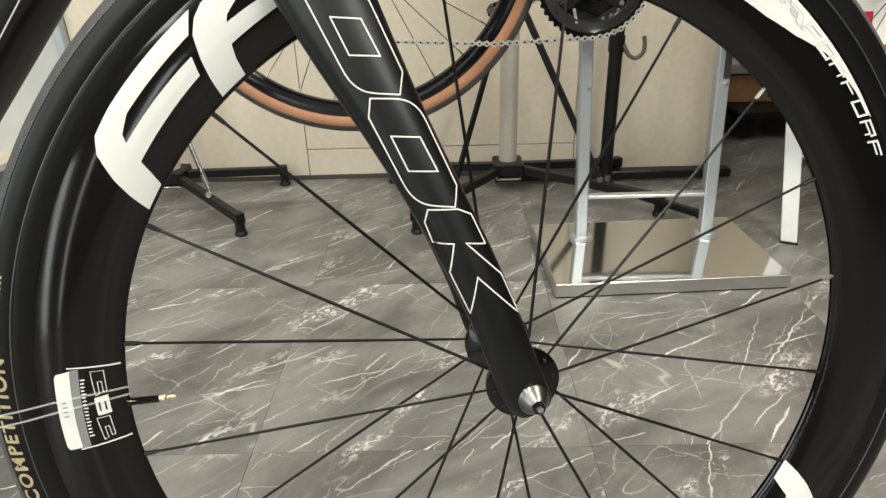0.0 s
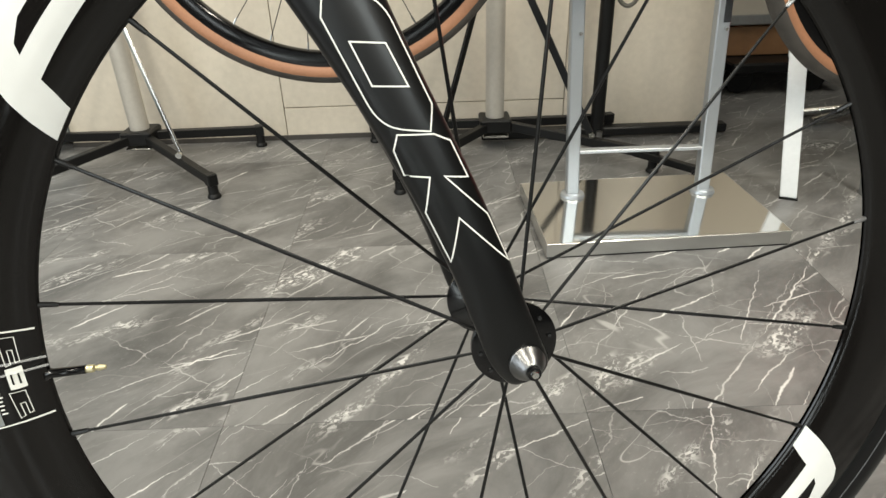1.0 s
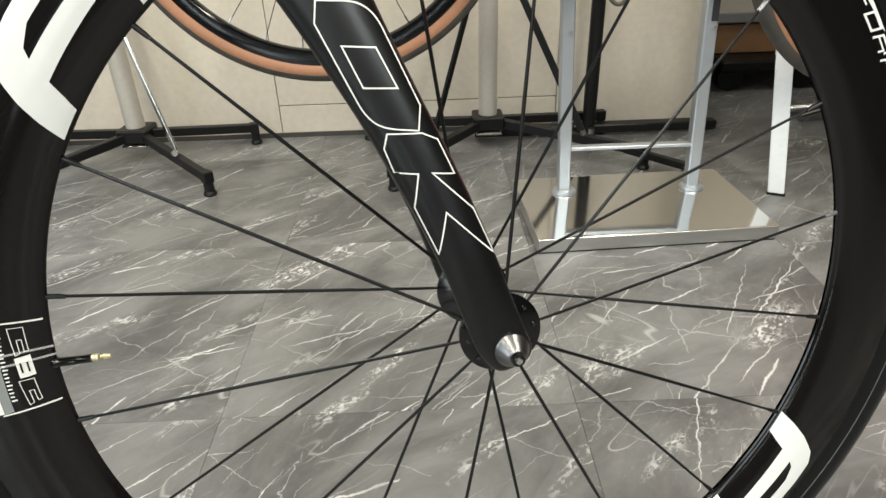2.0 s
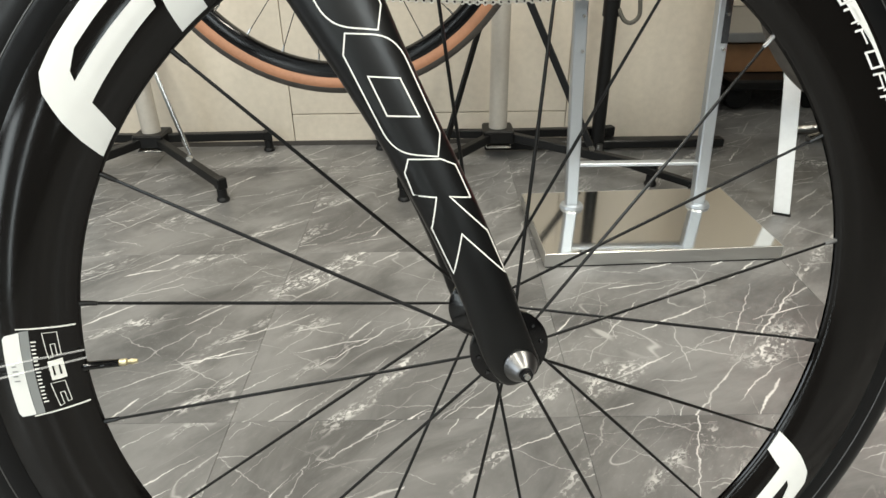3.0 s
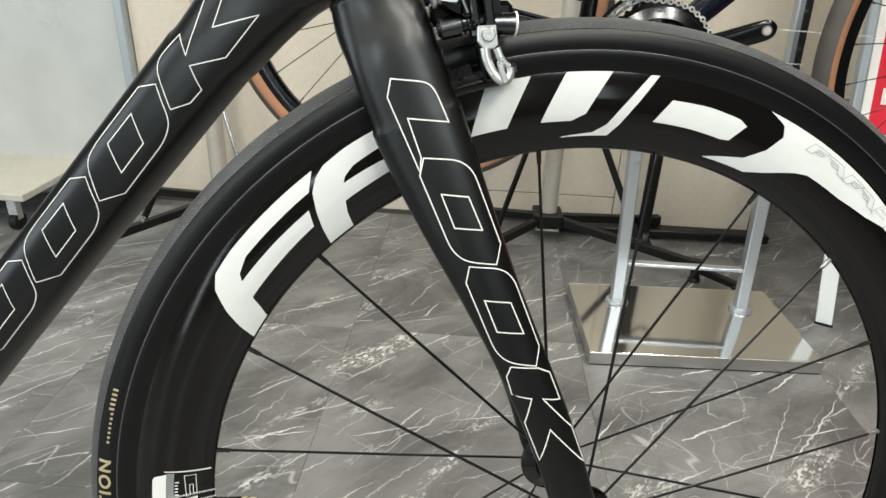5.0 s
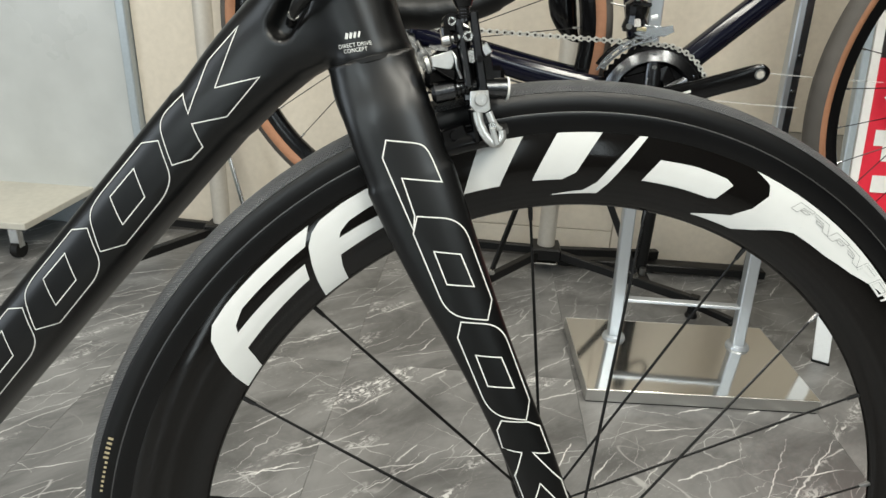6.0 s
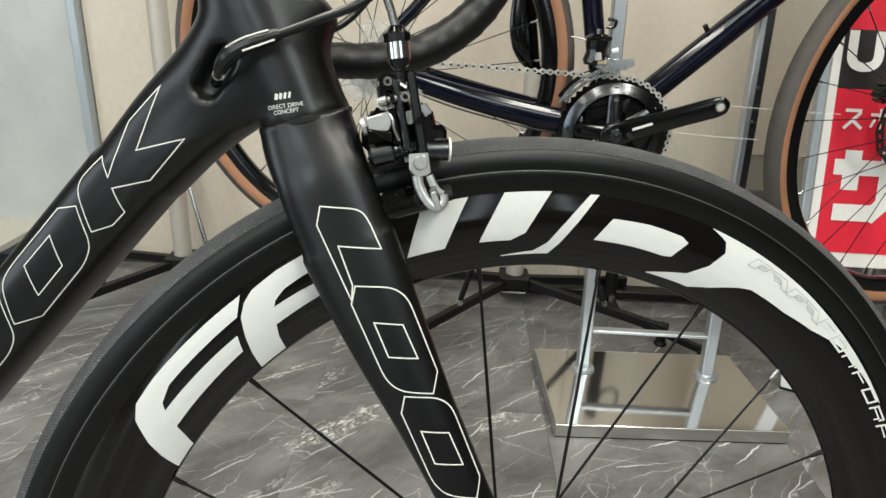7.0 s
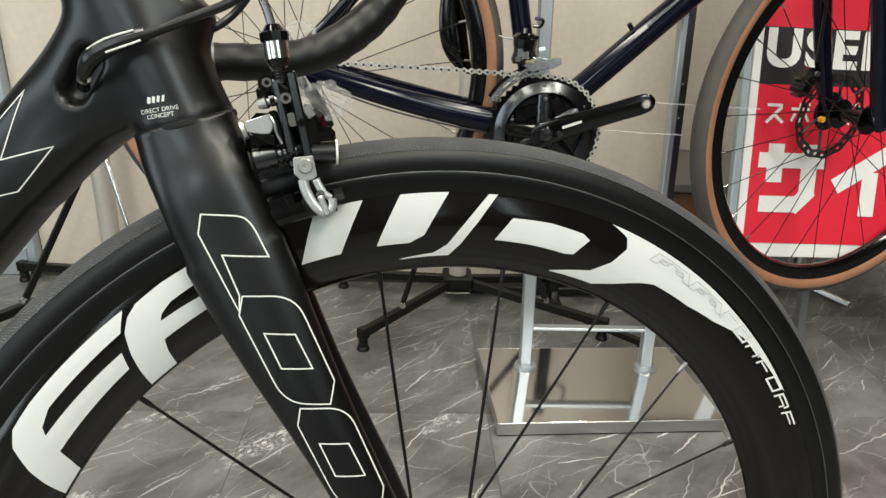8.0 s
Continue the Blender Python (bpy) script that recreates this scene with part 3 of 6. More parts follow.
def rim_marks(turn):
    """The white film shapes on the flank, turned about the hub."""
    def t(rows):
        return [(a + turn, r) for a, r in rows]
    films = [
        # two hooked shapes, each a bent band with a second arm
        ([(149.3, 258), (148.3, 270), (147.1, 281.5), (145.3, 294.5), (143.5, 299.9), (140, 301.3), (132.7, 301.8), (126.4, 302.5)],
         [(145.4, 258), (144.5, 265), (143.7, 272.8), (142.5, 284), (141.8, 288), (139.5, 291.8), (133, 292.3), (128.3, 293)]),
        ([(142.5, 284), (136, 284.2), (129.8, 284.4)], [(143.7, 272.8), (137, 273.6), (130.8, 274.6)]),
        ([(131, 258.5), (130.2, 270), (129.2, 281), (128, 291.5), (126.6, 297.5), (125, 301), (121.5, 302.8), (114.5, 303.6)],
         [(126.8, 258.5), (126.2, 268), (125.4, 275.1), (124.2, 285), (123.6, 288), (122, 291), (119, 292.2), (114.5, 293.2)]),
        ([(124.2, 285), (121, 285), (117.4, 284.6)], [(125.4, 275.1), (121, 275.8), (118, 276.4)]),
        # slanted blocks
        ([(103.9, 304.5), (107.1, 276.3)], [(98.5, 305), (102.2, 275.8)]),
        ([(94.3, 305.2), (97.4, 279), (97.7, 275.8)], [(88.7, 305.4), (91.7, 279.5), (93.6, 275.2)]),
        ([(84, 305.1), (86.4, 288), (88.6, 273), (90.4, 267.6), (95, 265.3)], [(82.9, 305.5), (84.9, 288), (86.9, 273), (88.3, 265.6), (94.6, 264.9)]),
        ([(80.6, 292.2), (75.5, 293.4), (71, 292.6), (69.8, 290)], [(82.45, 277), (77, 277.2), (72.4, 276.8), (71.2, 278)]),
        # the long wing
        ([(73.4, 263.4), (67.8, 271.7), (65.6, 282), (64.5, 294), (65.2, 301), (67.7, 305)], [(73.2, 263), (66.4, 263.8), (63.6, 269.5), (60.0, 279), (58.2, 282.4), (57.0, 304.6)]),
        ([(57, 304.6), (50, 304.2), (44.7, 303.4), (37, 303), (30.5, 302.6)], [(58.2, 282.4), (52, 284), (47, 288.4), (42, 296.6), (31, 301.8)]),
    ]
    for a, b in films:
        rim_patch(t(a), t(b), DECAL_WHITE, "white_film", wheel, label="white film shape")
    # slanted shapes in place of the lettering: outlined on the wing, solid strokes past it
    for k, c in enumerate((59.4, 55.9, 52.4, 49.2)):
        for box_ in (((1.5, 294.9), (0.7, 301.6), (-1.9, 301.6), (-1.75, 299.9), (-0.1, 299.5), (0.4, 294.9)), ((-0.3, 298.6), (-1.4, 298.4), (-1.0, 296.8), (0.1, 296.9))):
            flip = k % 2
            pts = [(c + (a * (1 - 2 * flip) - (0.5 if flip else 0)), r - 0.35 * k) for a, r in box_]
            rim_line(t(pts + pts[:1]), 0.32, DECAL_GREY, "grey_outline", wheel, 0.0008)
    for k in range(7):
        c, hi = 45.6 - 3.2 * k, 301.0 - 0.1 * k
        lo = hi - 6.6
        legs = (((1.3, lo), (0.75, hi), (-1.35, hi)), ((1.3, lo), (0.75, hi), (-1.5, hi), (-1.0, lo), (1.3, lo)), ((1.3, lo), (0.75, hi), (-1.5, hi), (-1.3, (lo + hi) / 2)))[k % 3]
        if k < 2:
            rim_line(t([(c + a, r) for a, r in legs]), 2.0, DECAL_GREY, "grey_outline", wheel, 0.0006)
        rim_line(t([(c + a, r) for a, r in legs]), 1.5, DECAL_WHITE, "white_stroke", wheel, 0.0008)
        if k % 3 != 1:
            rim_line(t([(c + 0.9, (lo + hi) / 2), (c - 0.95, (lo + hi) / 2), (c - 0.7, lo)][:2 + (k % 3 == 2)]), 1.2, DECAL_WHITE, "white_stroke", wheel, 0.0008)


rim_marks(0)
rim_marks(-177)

# the clear label beside the valve
rim_patch([(173.1, 293.6), (173.5, 294.8), (176, 295.0), (180, 295.2), (182.9, 295.1), (183.4, 293.8)], [(172.7, 286.0), (173.3, 286.1), (176, 286.2), (180, 286.4), (182.8, 286.4), (183.4, 286.4)], DECAL_WHITE, "label_strip", wheel, label="white strip of the clear label")
rim_patch([(172.6, 285.8), (178, 286.1), (183.5, 286.2)], [(172.5, 281.2), (178, 281.4), (183.4, 281.5)], DECAL_GREY, "label_strip", wheel, label="grey strip of the clear label")
for c in (172.3, 183.6):
    rim_patch([(c - 0.08, 287.5), (c - 0.1, 272), (c - 0.12, 258.6)], [(c + 0.08, 287.5), (c + 0.1, 272), (c + 0.12, 258.6)], LINE_WHITE, "label_edge", wheel, across=2)
for k in range(17):
    c, tall = 174.0 + 0.50 * k, (1.9, 1.3, 1.5, 1.2)[k % 4]
    rim_line([(c, 280.3), (c, 280.3 - tall)], 0.95, LINE_WHITE, "print_bar", wheel)
# the slanted emblem: an outlined shape, a solid one and another outlined one
for c, w in ((174.7, 1.75), (181.4, 1.65)):
    pts = [(c - w, 274.8), (c + w, 273.2), (c + w * 0.9, 270.9), (c - w * 0.1, 271.4), (c - w * 0.1, 269.2), (c + w * 0.8, 268.8), (c + w * 0.75, 266.8), (c - w, 267.6)]
    rim_line(pts + pts[:1], 0.38, LINE_WHITE, "emblem_outline", wheel)
rim_patch([(176.8, 274.2), (176.7, 270), (176.6, 266.6)], [(179.4, 273.6), (179.4, 270), (179.3, 266.0)], LINE_WHITE, "emblem_core", wheel, across=3, lift=0.0006)
rim_line([(177.5, 271.8), (178.7, 271.6)], 0.9, CARBON, "emblem_slot", wheel, 0.0010)
rim_line([(177.5, 268.6), (178.7, 268.4)], 0.9, CARBON, "emblem_slot", wheel, 0.0010)
for k in range(4):
    c = 176.9 + 0.62 * k
    rim_line([(c, 291.9), (c, 290.0 - 0.4 * (k % 2))], 0.8, DECAL_GREY, "print_bar", wheel, 0.0008)

# printed word on the tyre wall
curve = bpy.data.curves.new("tyre_word", "FONT")
curve.body, curve.size, curve.align_x, curve.space_character = "COMPETITION", 0.0104, "CENTER", 1.2
word = new("tyre_word", curve)
curve.offset, curve.shear = 0.0003, 0.12
deps = bpy.context.evaluated_depsgraph_get()
flat = bpy.data.meshes.new_from_object(word.evaluated_get(deps))
bpy.data.objects.remove(word)
bm = bmesh.new()
bm.from_mesh(flat)
for k in range(1, 8):
    bmesh.ops.bisect_plane(bm, geom=bm.verts[:] + bm.edges[:] + bm.faces[:], plane_co=(0, 0.0108 * k / 8 - 0.0005, 0), plane_no=(0, 1, 0))
for v in bm.verts:
    theta = 180.0 - math.degrees(v.co.x / 0.325) * 1.29
    r = 0.3216 + v.co.y
    depth = math.sqrt(max(0.0, 1 - ((r - TYRE_MID) / TYRE_H) ** 2)) * TYRE_W
    v.co = Vector((r * math.cos(radians(theta)), -depth - 0.0004, r * math.sin(radians(theta))))
part("tyre_print", bm, TAN_PRINT, tyre, "tan printed word", smooth=False)
bpy.data.meshes.remove(flat)
for k in range(12):
    bm = bmesh.new()
    theta, r0 = 168.6 - 0.62 * k, 0.3232
    quad = []
    for dt_, dr in ((-0.15, 0), (0.15, 0), (0.15, 0.0017 + 0.0016 * (k > 6)), (-0.15, 0.0017 + 0.0016 * (k > 6))):
        r = r0 + dr
        depth = math.sqrt(max(0.0, 1 - ((r - TYRE_MID) / TYRE_H) ** 2)) * TYRE_W + 0.0005
        quad.append(bm.verts.new((r * math.cos(radians(theta + dt_)), -depth, r * math.sin(radians(theta + dt_)))))
    bm.faces.new(quad)
    part("tyre_print_bar", bm, TAN_PRINT, tyre, smooth=False)

# hub
hub_prof = [(0.0, -0.05), (0.0095, -0.05), (0.0095, -0.0375), (0.0225, -0.0368), (0.0252, -0.0358), (0.0252, -0.0335), (0.0225, -0.0322), (0.0145, -0.029), (0.0125, -0.018),
            (0.0125, 0.018), (0.0145, 0.029), (0.0225, 0.0322), (0.0252, 0.0335), (0.0252, 0.0358), (0.0225, 0.0368), (0.0095, 0.0375), (0.0095, 0.05), (0.0, 0.05)]
front_hub = part("hub", lathe(bmesh.new(), hub_prof, 48), BLACK_GLOSS, wheel, "black hub with two flanges", sharp=35)
SPOKE_BASE = 151.7
for k in range(20):
    theta = radians(SPOKE_BASE - 18 * k)
    side = -1 if k % 2 == 0 else 1
    way = Vector((math.cos(theta), 0, math.sin(theta)))
    a = way * 0.0215 + Vector((0, side * 0.0345, 0))
    b = way * 0.2505 + Vector((0, side * 0.0012, 0))
    side_axis = Vector((-math.sin(theta), 0, math.cos(theta)))
    part("spoke", tube(bmesh.new(), [a, a.lerp(b, 0.06), a.lerp(b, 0.5), b], [0.00085, 0.00115, 0.00125, 0.001], 8, 0.62, side_axis), SPOKE_BLACK, wheel)
    c = way * 0.2575
    part("nipple", tube(bmesh.new(), [b - way * 0.003, b, c], [0.0013, 0.0016, 0.0017], 8), NIPPLE_GREY if k in (6, 8) else SPOKE_BLACK, wheel, "spoke nipple")
    spot = way * 0.0205 + Vector((0, side * 0.0366, 0))
    part("spoke_head", rod(bmesh.new(), spot, spot + Vector((0, side * 0.0014, 0)), 0.0017, 0.0011, 8), DARK_ALLOY, front_hub)

# valve
va = radians(178.9)
vw = Vector((math.cos(va), 0, math.sin(va)))
valve = part("valve", tube(bmesh.new(), [vw * 0.2585, vw * 0.2555, vw * 0.2385], [0.0042, 0.0027, 0.0025], 12), BLACK_GLOSS, wheel, "black valve stem with a brass core")
part("valve_core", tube(bmesh.new(), [vw * 0.2386, vw * 0.2375, vw * 0.2345, vw * 0.2335, vw * 0.2315, vw * 0.228], [0.0019, 0.0023, 0.0023, 0.0012, 0.0019, 0.0012], 10), BRASS, valve, "brass valve core")


# ---- fork
AX, CX = Vector((-0.367, 0, 0.930)), Vector((0.930, 0, 0.367))    # along the blades, and across them


def fork_point(s, c, y=0.0):
    return AX * s + CX * c + Vector((0, y, 0))


def fork_mesh():
    bm = bmesh.new()
    rows = [  # s, middle, half chord, y, half thickness
        (-0.013, -0.0015, 0.009, 0.0530, 0.0045),
        (-0.008, -0.0015, 0.0135, 0.0530, 0.0055),
        (0.008, -0.0025, 0.0155, 0.0530, 0.006),
        (0.030, -0.0012, 0.0154, 0.0518, 0.0075),
        (0.060, 0.0009, 0.0154, 0.0490, 0.0090),
        (0.100, 0.0013, 0.0160, 0.0455, 0.0096),
        (0.145, -0.0003, 0.0170, 0.0410, 0.0100),
        (0.190, -0.0030, 0.0194, 0.0368, 0.0104),
        (0.235, -0.0055, 0.0234, 0.0325, 0.0108),
        (0.280, -0.0068, 0.0268, 0.0288, 0.0106),
        (0.315, -0.0068, 0.0284, 0.0258, 0.0104),
        (0.343, -0.0060, 0.0284, 0.0215, 0.0120),
        (0.358, -0.0058, 0.0284, 0.0150, 0.0140),
        (0.3740, -0.0038, 0.0262, 0.0100, 0.0165),
    ]
    for sign in (-1, 1):
        loft(bm, [(fork_point(s, c, sign * y), hc, ht, CX.lerp(CX - 0.115 * AX, max(0.0, (s - 0.346) / 0.028)), Vector((0, 1, 0))) for s, c, hc, y, ht in blended(rows, 4)], 32, 2.3)
    crown = [(0.3385, -0.0060, 0.0245, 0.022), (0.346, -0.0060, 0.0278, 0.0276), (0.358, -0.0056, 0.0280, 0.0280), (0.3740, -0.0036, 0.0262, 0.0264)]
    tip = CX - 0.115 * AX
    loft(bm, [(fork_point(s, c), hc, hy, CX.lerp(tip, max(0.0, (s - 0.346) / 0.028)), Vector((0, 1, 0))) for s, c, hc, hy in blended(crown, 4)], 40, 2.15)
    return bm


def on_crown(co):
    s, c = co.dot(AX), co.dot(CX)
    return 0.300 < s < 0.3705 - 0.115 * c


fork = part("fork", eased(melted(fork_mesh(), 0.0016, 7), on_crown, 70), MATT_BLACK, bike, "satin black carbon fork with pale outline marks", at=HUB, sharp=50)


def surface_drop(ob):
    """Returns a function that drops (x, z) from the near side onto a part, along +y."""
    me = ob.data
    me.calc_loop_triangles()
    co = np.array([v.co[:] for v in me.vertices])
    tri = np.array([t.vertices[:] for t in me.loop_triangles])
    a, b, c = co[tri[:, 0]], co[tri[:, 1]], co[tri[:, 2]]
    d = (b[:, 2] - c[:, 2]) * (a[:, 0] - c[:, 0]) + (c[:, 0] - b[:, 0]) * (a[:, 2] - c[:, 2])
    good = np.abs(d) > 1e-12

    def drop(x, z, default=0.0):
        with np.errstate(all="ignore"):
            u = ((b[:, 2] - c[:, 2]) * (x - c[:, 0]) + (c[:, 0] - b[:, 0]) * (z - c[:, 2])) / d
            v = ((c[:, 2] - a[:, 2]) * (x - c[:, 0]) + (a[:, 0] - c[:, 0]) * (z - c[:, 2])) / d
        w = 1 - u - v
        hit = good & (u >= -1e-6) & (v >= -1e-6) & (w >= -1e-6)
        if not hit.any():
            return default
        return float((u * a[:, 1] + v * b[:, 1] + w * c[:, 1])[hit].min())
    return drop


def outline(points, drop, width, name, parent, closed=True, rounded=0.0, soft=None, material=None, lift=0.0003):
    """A thin painted line through (x, z) points, laid onto a curved part."""
    pts = [Vector((p[0], p[1])) for p in points]
    if rounded:
        out, n = [], len(pts)
        for i, p in enumerate(pts):
            a, b = pts[i - 1], pts[(i + 1) % n]
            if soft is not None and i not in soft:
                out.append(p)
                continue
            ra = min(rounded, (a - p).length * 0.45)
            rb = min(rounded, (b - p).length * 0.45)
            pa, pb = p + (a - p).normalized() * ra, p + (b - p).normalized() * rb
            for k in range(5):
                t = k / 4
                out.append((1 - t) ** 2 * pa + 2 * t * (1 - t) * p + t * t * pb)
        pts = out
    dense = []
    n = len(pts)
    for i in range(n if closed else n - 1):
        a, b = pts[i], pts[(i + 1) % n]
        steps = max(1, int((b - a).length / 0.003))
        dense += [a.lerp(b, k / steps) for k in range(steps)]
    if not closed:
        dense.append(pts[-1])
    bm = bmesh.new()
    rows, m = [], len(dense)
    for i, p in enumerate(dense):
        a = dense[i - 1] if closed or i else p
        b = dense[(i + 1) % m] if closed or i < m - 1 else p
        d1 = (p - a).normalized() if (p - a).length > 1e-9 else (b - p).normalized()
        d2 = (b - p).normalized() if (b - p).length > 1e-9 else d1
        nrm = Vector((-(d1 + d2).y, (d1 + d2).x))
        nrm = nrm.normalized() if nrm.length > 1e-6 else Vector((-d1.y, d1.x))
        k = min(2.0, 1 / max(0.4, abs(nrm.dot(Vector((-d1.y, d1.x))))))
        row = []
        for s in (-1, 1):
            q = p + nrm * (s * width / 2 * k)
            row.append(bm.verts.new((q.x, drop(q.x, q.y) - lift, q.y)))
        rows.append(row)
    for i in range(m if closed else m - 1):
        a, b = rows[i], rows[(i + 1) % m]
        bm.faces.new((a[0], a[1], b[1], b[0]))
    return part(name, bm, material or LINE_WHITE, parent, smooth=False)


fork_drop = surface_drop(fork)


def on_fork(rows):
    return [((AX * (s / 1000) + CX * (c / 1000)).x, (AX * (s / 1000) + CX * (c / 1000)).z) for s, c in rows]


HOOK = [(326.5, -13), (317.5, 6), (311, 8.6), (292.4, 9.4), (302.7, -12.1), (279.5, -12.9), (271.5, -16.7), (317.5, -18.6)]
CELL = [(208.5, -9.6), (200, 8), (190.5, 13.5), (143.5, 13.6), (133.2, 7.1), (142.3, -8.8), (151.5, -13.6), (199.5, -15)]
CORE = [(185.2, -8.4), (177.7, 6.2), (156.1, 7), (163.5, -8.1)]
ARROW = [(138.7, -7.9), (131.4, 8), (124.6, 14.1), (105.1, 14.2), (111.3, 3.7), (83.5, 15.3), (56.2, 15), (89.5, 1.2), (69.9, -12.1), (98.5, -12.3), (114, -2.9), (119.5, -13.4), (132.5, -12.6)]
outline(on_fork(HOOK), fork_drop, 0.00075, "pale_outline", fork, rounded=0.006, soft=(1, 2))
for shift in (70.1, 0):
    outline(on_fork([(s + shift, c * (1.08 if shift else 1) - 0.02 * shift) for s, c in CELL]), fork_drop, 0.00075, "pale_outline", fork, rounded=0.007, soft=(1, 2, 5, 6))
    outline(on_fork([(s + shift, c - 0.02 * shift) for s, c in CORE]), fork_drop, 0.00075, "pale_outline", fork)
outline(on_fork(ARROW), fork_drop, 0.00075, "pale_outline", fork)

# axle nut
nut = part("axle_nut", lathe(bmesh.new(), [(0, -0.0585), (0.0100, -0.0585), (0.0102, -0.0605), (0.0094, -0.0616), (0.0056, -0.0688), (0.0044, -0.0698), (0, -0.0698)], 40), surface("grey_nut_alloy", (0.2, 0.2, 0.2), 0.3, 1.0, vary=0.1), bike, "conical satin alloy axle nut", at=HUB, sharp=30)
part("axle_collar", rod(bmesh.new(), (0, -0.0698, 0), (0, -0.0722, 0), 0.0040, 0.0038, 20), BLACK_GLOSS, nut)
part("axle_tip", rod(bmesh.new(), (0, -0.0720, 0), (0, -0.0738, 0), 0.0024, 0.0018, 12), CHROME, nut)

# ---- frame


def frame_mesh():
    """Down tube and head tube, flowing into one another."""
    bm = bmesh.new()
    rows = [  # back, up, half height, half width
        (0.0050, 0.4270, 0.0370, 0.0200), (0.0156, 0.4060, 0.0360, 0.0205), (0.0285, 0.3870, 0.0345, 0.0215), (0.049, 0.3645, 0.0310, 0.0228), (0.0755, 0.3410, 0.0283, 0.0234), (0.099, 0.3166, 0.0262, 0.0237),
        (0.1208, 0.2937, 0.0252, 0.0238), (0.30, 0.101, 0.0253, 0.0245), (0.46, -0.07, 0.029, 0.026)]
    across = Vector((-0.733, 0, 0.68))
    loft(bm, [(Vector((-s, 0, z)), h, w, across, Vector((0, 1, 0))) for s, z, h, w in blended(rows, 6)], 40, 2.7)
    head = bmesh.new()
    secs = []
    turn = Matrix.Rotation(radians(14), 4, "Z") @ Matrix.Translation((0.14, 0, 0))
    for s, r, ry, c in blended([(0.3712, 0.0262, 0.0262, -0.0036), (0.392, 0.0266, 0.0262, -0.0034), (0.412, 0.0276, 0.0254, -0.0040), (0.432, 0.0290, 0.0246, -0.0038), (0.455, 0.0300, 0.0240, -0.0036), (0.53, 0.0330, 0.0236, -0.0030)], 5):
        tip = CX - 0.115 * AX * max(0.0, 1 - (s - 0.3712) / 0.06)
        secs.append((fork_point(s, c), r, ry, tip, Vector((0, 1, 0))))
    loft(head, secs, 40, 2.2)
    bmesh.ops.transform(head, matrix=turn, verts=head.verts)
    # the broad web that fills the corner between the two tubes
    web = bmesh.new()
    for s, z, h, w in ((0.016, 0.406, 0.032, 0.0200), (0.030, 0.386, 0.0305, 0.0208), (0.049, 0.3645, 0.0285, 0.0218), (0.070, 0.3450, 0.0265, 0.0226)):
        for k in range(12):
            a = 2 * math.pi * k / 12
            web.verts.new(Vector((-s, 0, z)) + across * h * math.cos(a) + Vector((0, w * math.sin(a), 0)))
    for s in (0.384, 0.42, 0.45):
        for k in range(12):
            a = 2 * math.pi * k / 12
            web.verts.new(turn @ (fork_point(s, -0.0045) + CX * 0.0235 * math.cos(a) + Vector((0, 0.0232 * math.sin(a), 0))))
    bmesh.ops.convex_hull(web, input=web.verts)
    for extra in (head, web):
        me = bpy.data.meshes.new("joint")
        extra.to_mesh(me)
        extra.free()
        bm.from_mesh(me)
        bpy.data.meshes.remove(me)
    back = turn.inverted()

    def on_joint(co):
        p = back @ co
        return co.x > -0.125 and p.dot(AX) > 0.3768 - 0.115 * p.dot(CX)
    out = eased(melted(bm, 0.0016, 6), on_joint, 110)
    # the cable port, sunk into the near side
    a, b = Vector((-0.0490, 0.3620)), Vector((-0.0385, 0.3765))
    for v in out.verts:
        if v.co.y > 0:
            continue
        p = Vector((v.co.x, v.co.z))
        t = max(0.0, min(1.0, (p - a).dot(b - a) / (b - a).length_squared))
        d = (p - a.lerp(b, t)).length
        if d < 0.0086:
            k = min(1.0, (0.0086 - d) / 0.0040)
            v.co.y += 0.0095 * k * k * (3 - 2 * k)
    return eased(out, lambda co: co.y < 0 and (Vector((co.x, co.z)) - Vector((-0.0437, 0.3692))).length < 0.02, 2)


frame_tube = part("frame", frame_mesh(), MATT_BLACK, bike, "satin black carbon frame with pale outline marks", at=FRAME, sharp=60)
head_tube = frame_tube
part("headset_gap", lathe(bmesh.new(), [(0.012, -0.0022), (0.0264, -0.0020), (0.0274, -0.0012), (0.0274, 0.0012), (0.0264, 0.0020), (0.012, 0.0022)], 40, closed=True), RUBBER, bike,
     at=HUB @ Matrix.Translation(fork_point(0.3722, -0.0036)) @ (AX + 0.115 * CX).to_track_quat("Y", "Z").to_matrix().to_4x4())
tube_drop = surface_drop(frame_tube)
K_LINE = [(0.08, 0.362), (0.095, 0.326), (0.067, 0.333), (0.089, 0.309), (0.111, 0.304), (0.106, 0.29), (0.114, 0.282), (0.126, 0.278), (0.133, 0.302), (0.131, 0.309), (0.117, 0.322), (0.113, 0.31), (0.1, 0.342)]
O_LINE = [(0.134, 0.293), (0.1275, 0.271), (0.1335, 0.2585), (0.1645, 0.224), (0.1805, 0.219), (0.1865, 0.2445), (0.18, 0.255), (0.1465, 0.291)]
O_CORE = [(0.152, 0.275), (0.146, 0.257), (0.163, 0.238), (0.17, 0.256)]
outline([(-s + 0.0035, z) for s, z in K_LINE], tube_drop, 0.00062, "pale_outline", frame_tube, rounded=0.005, soft=(8, 9))
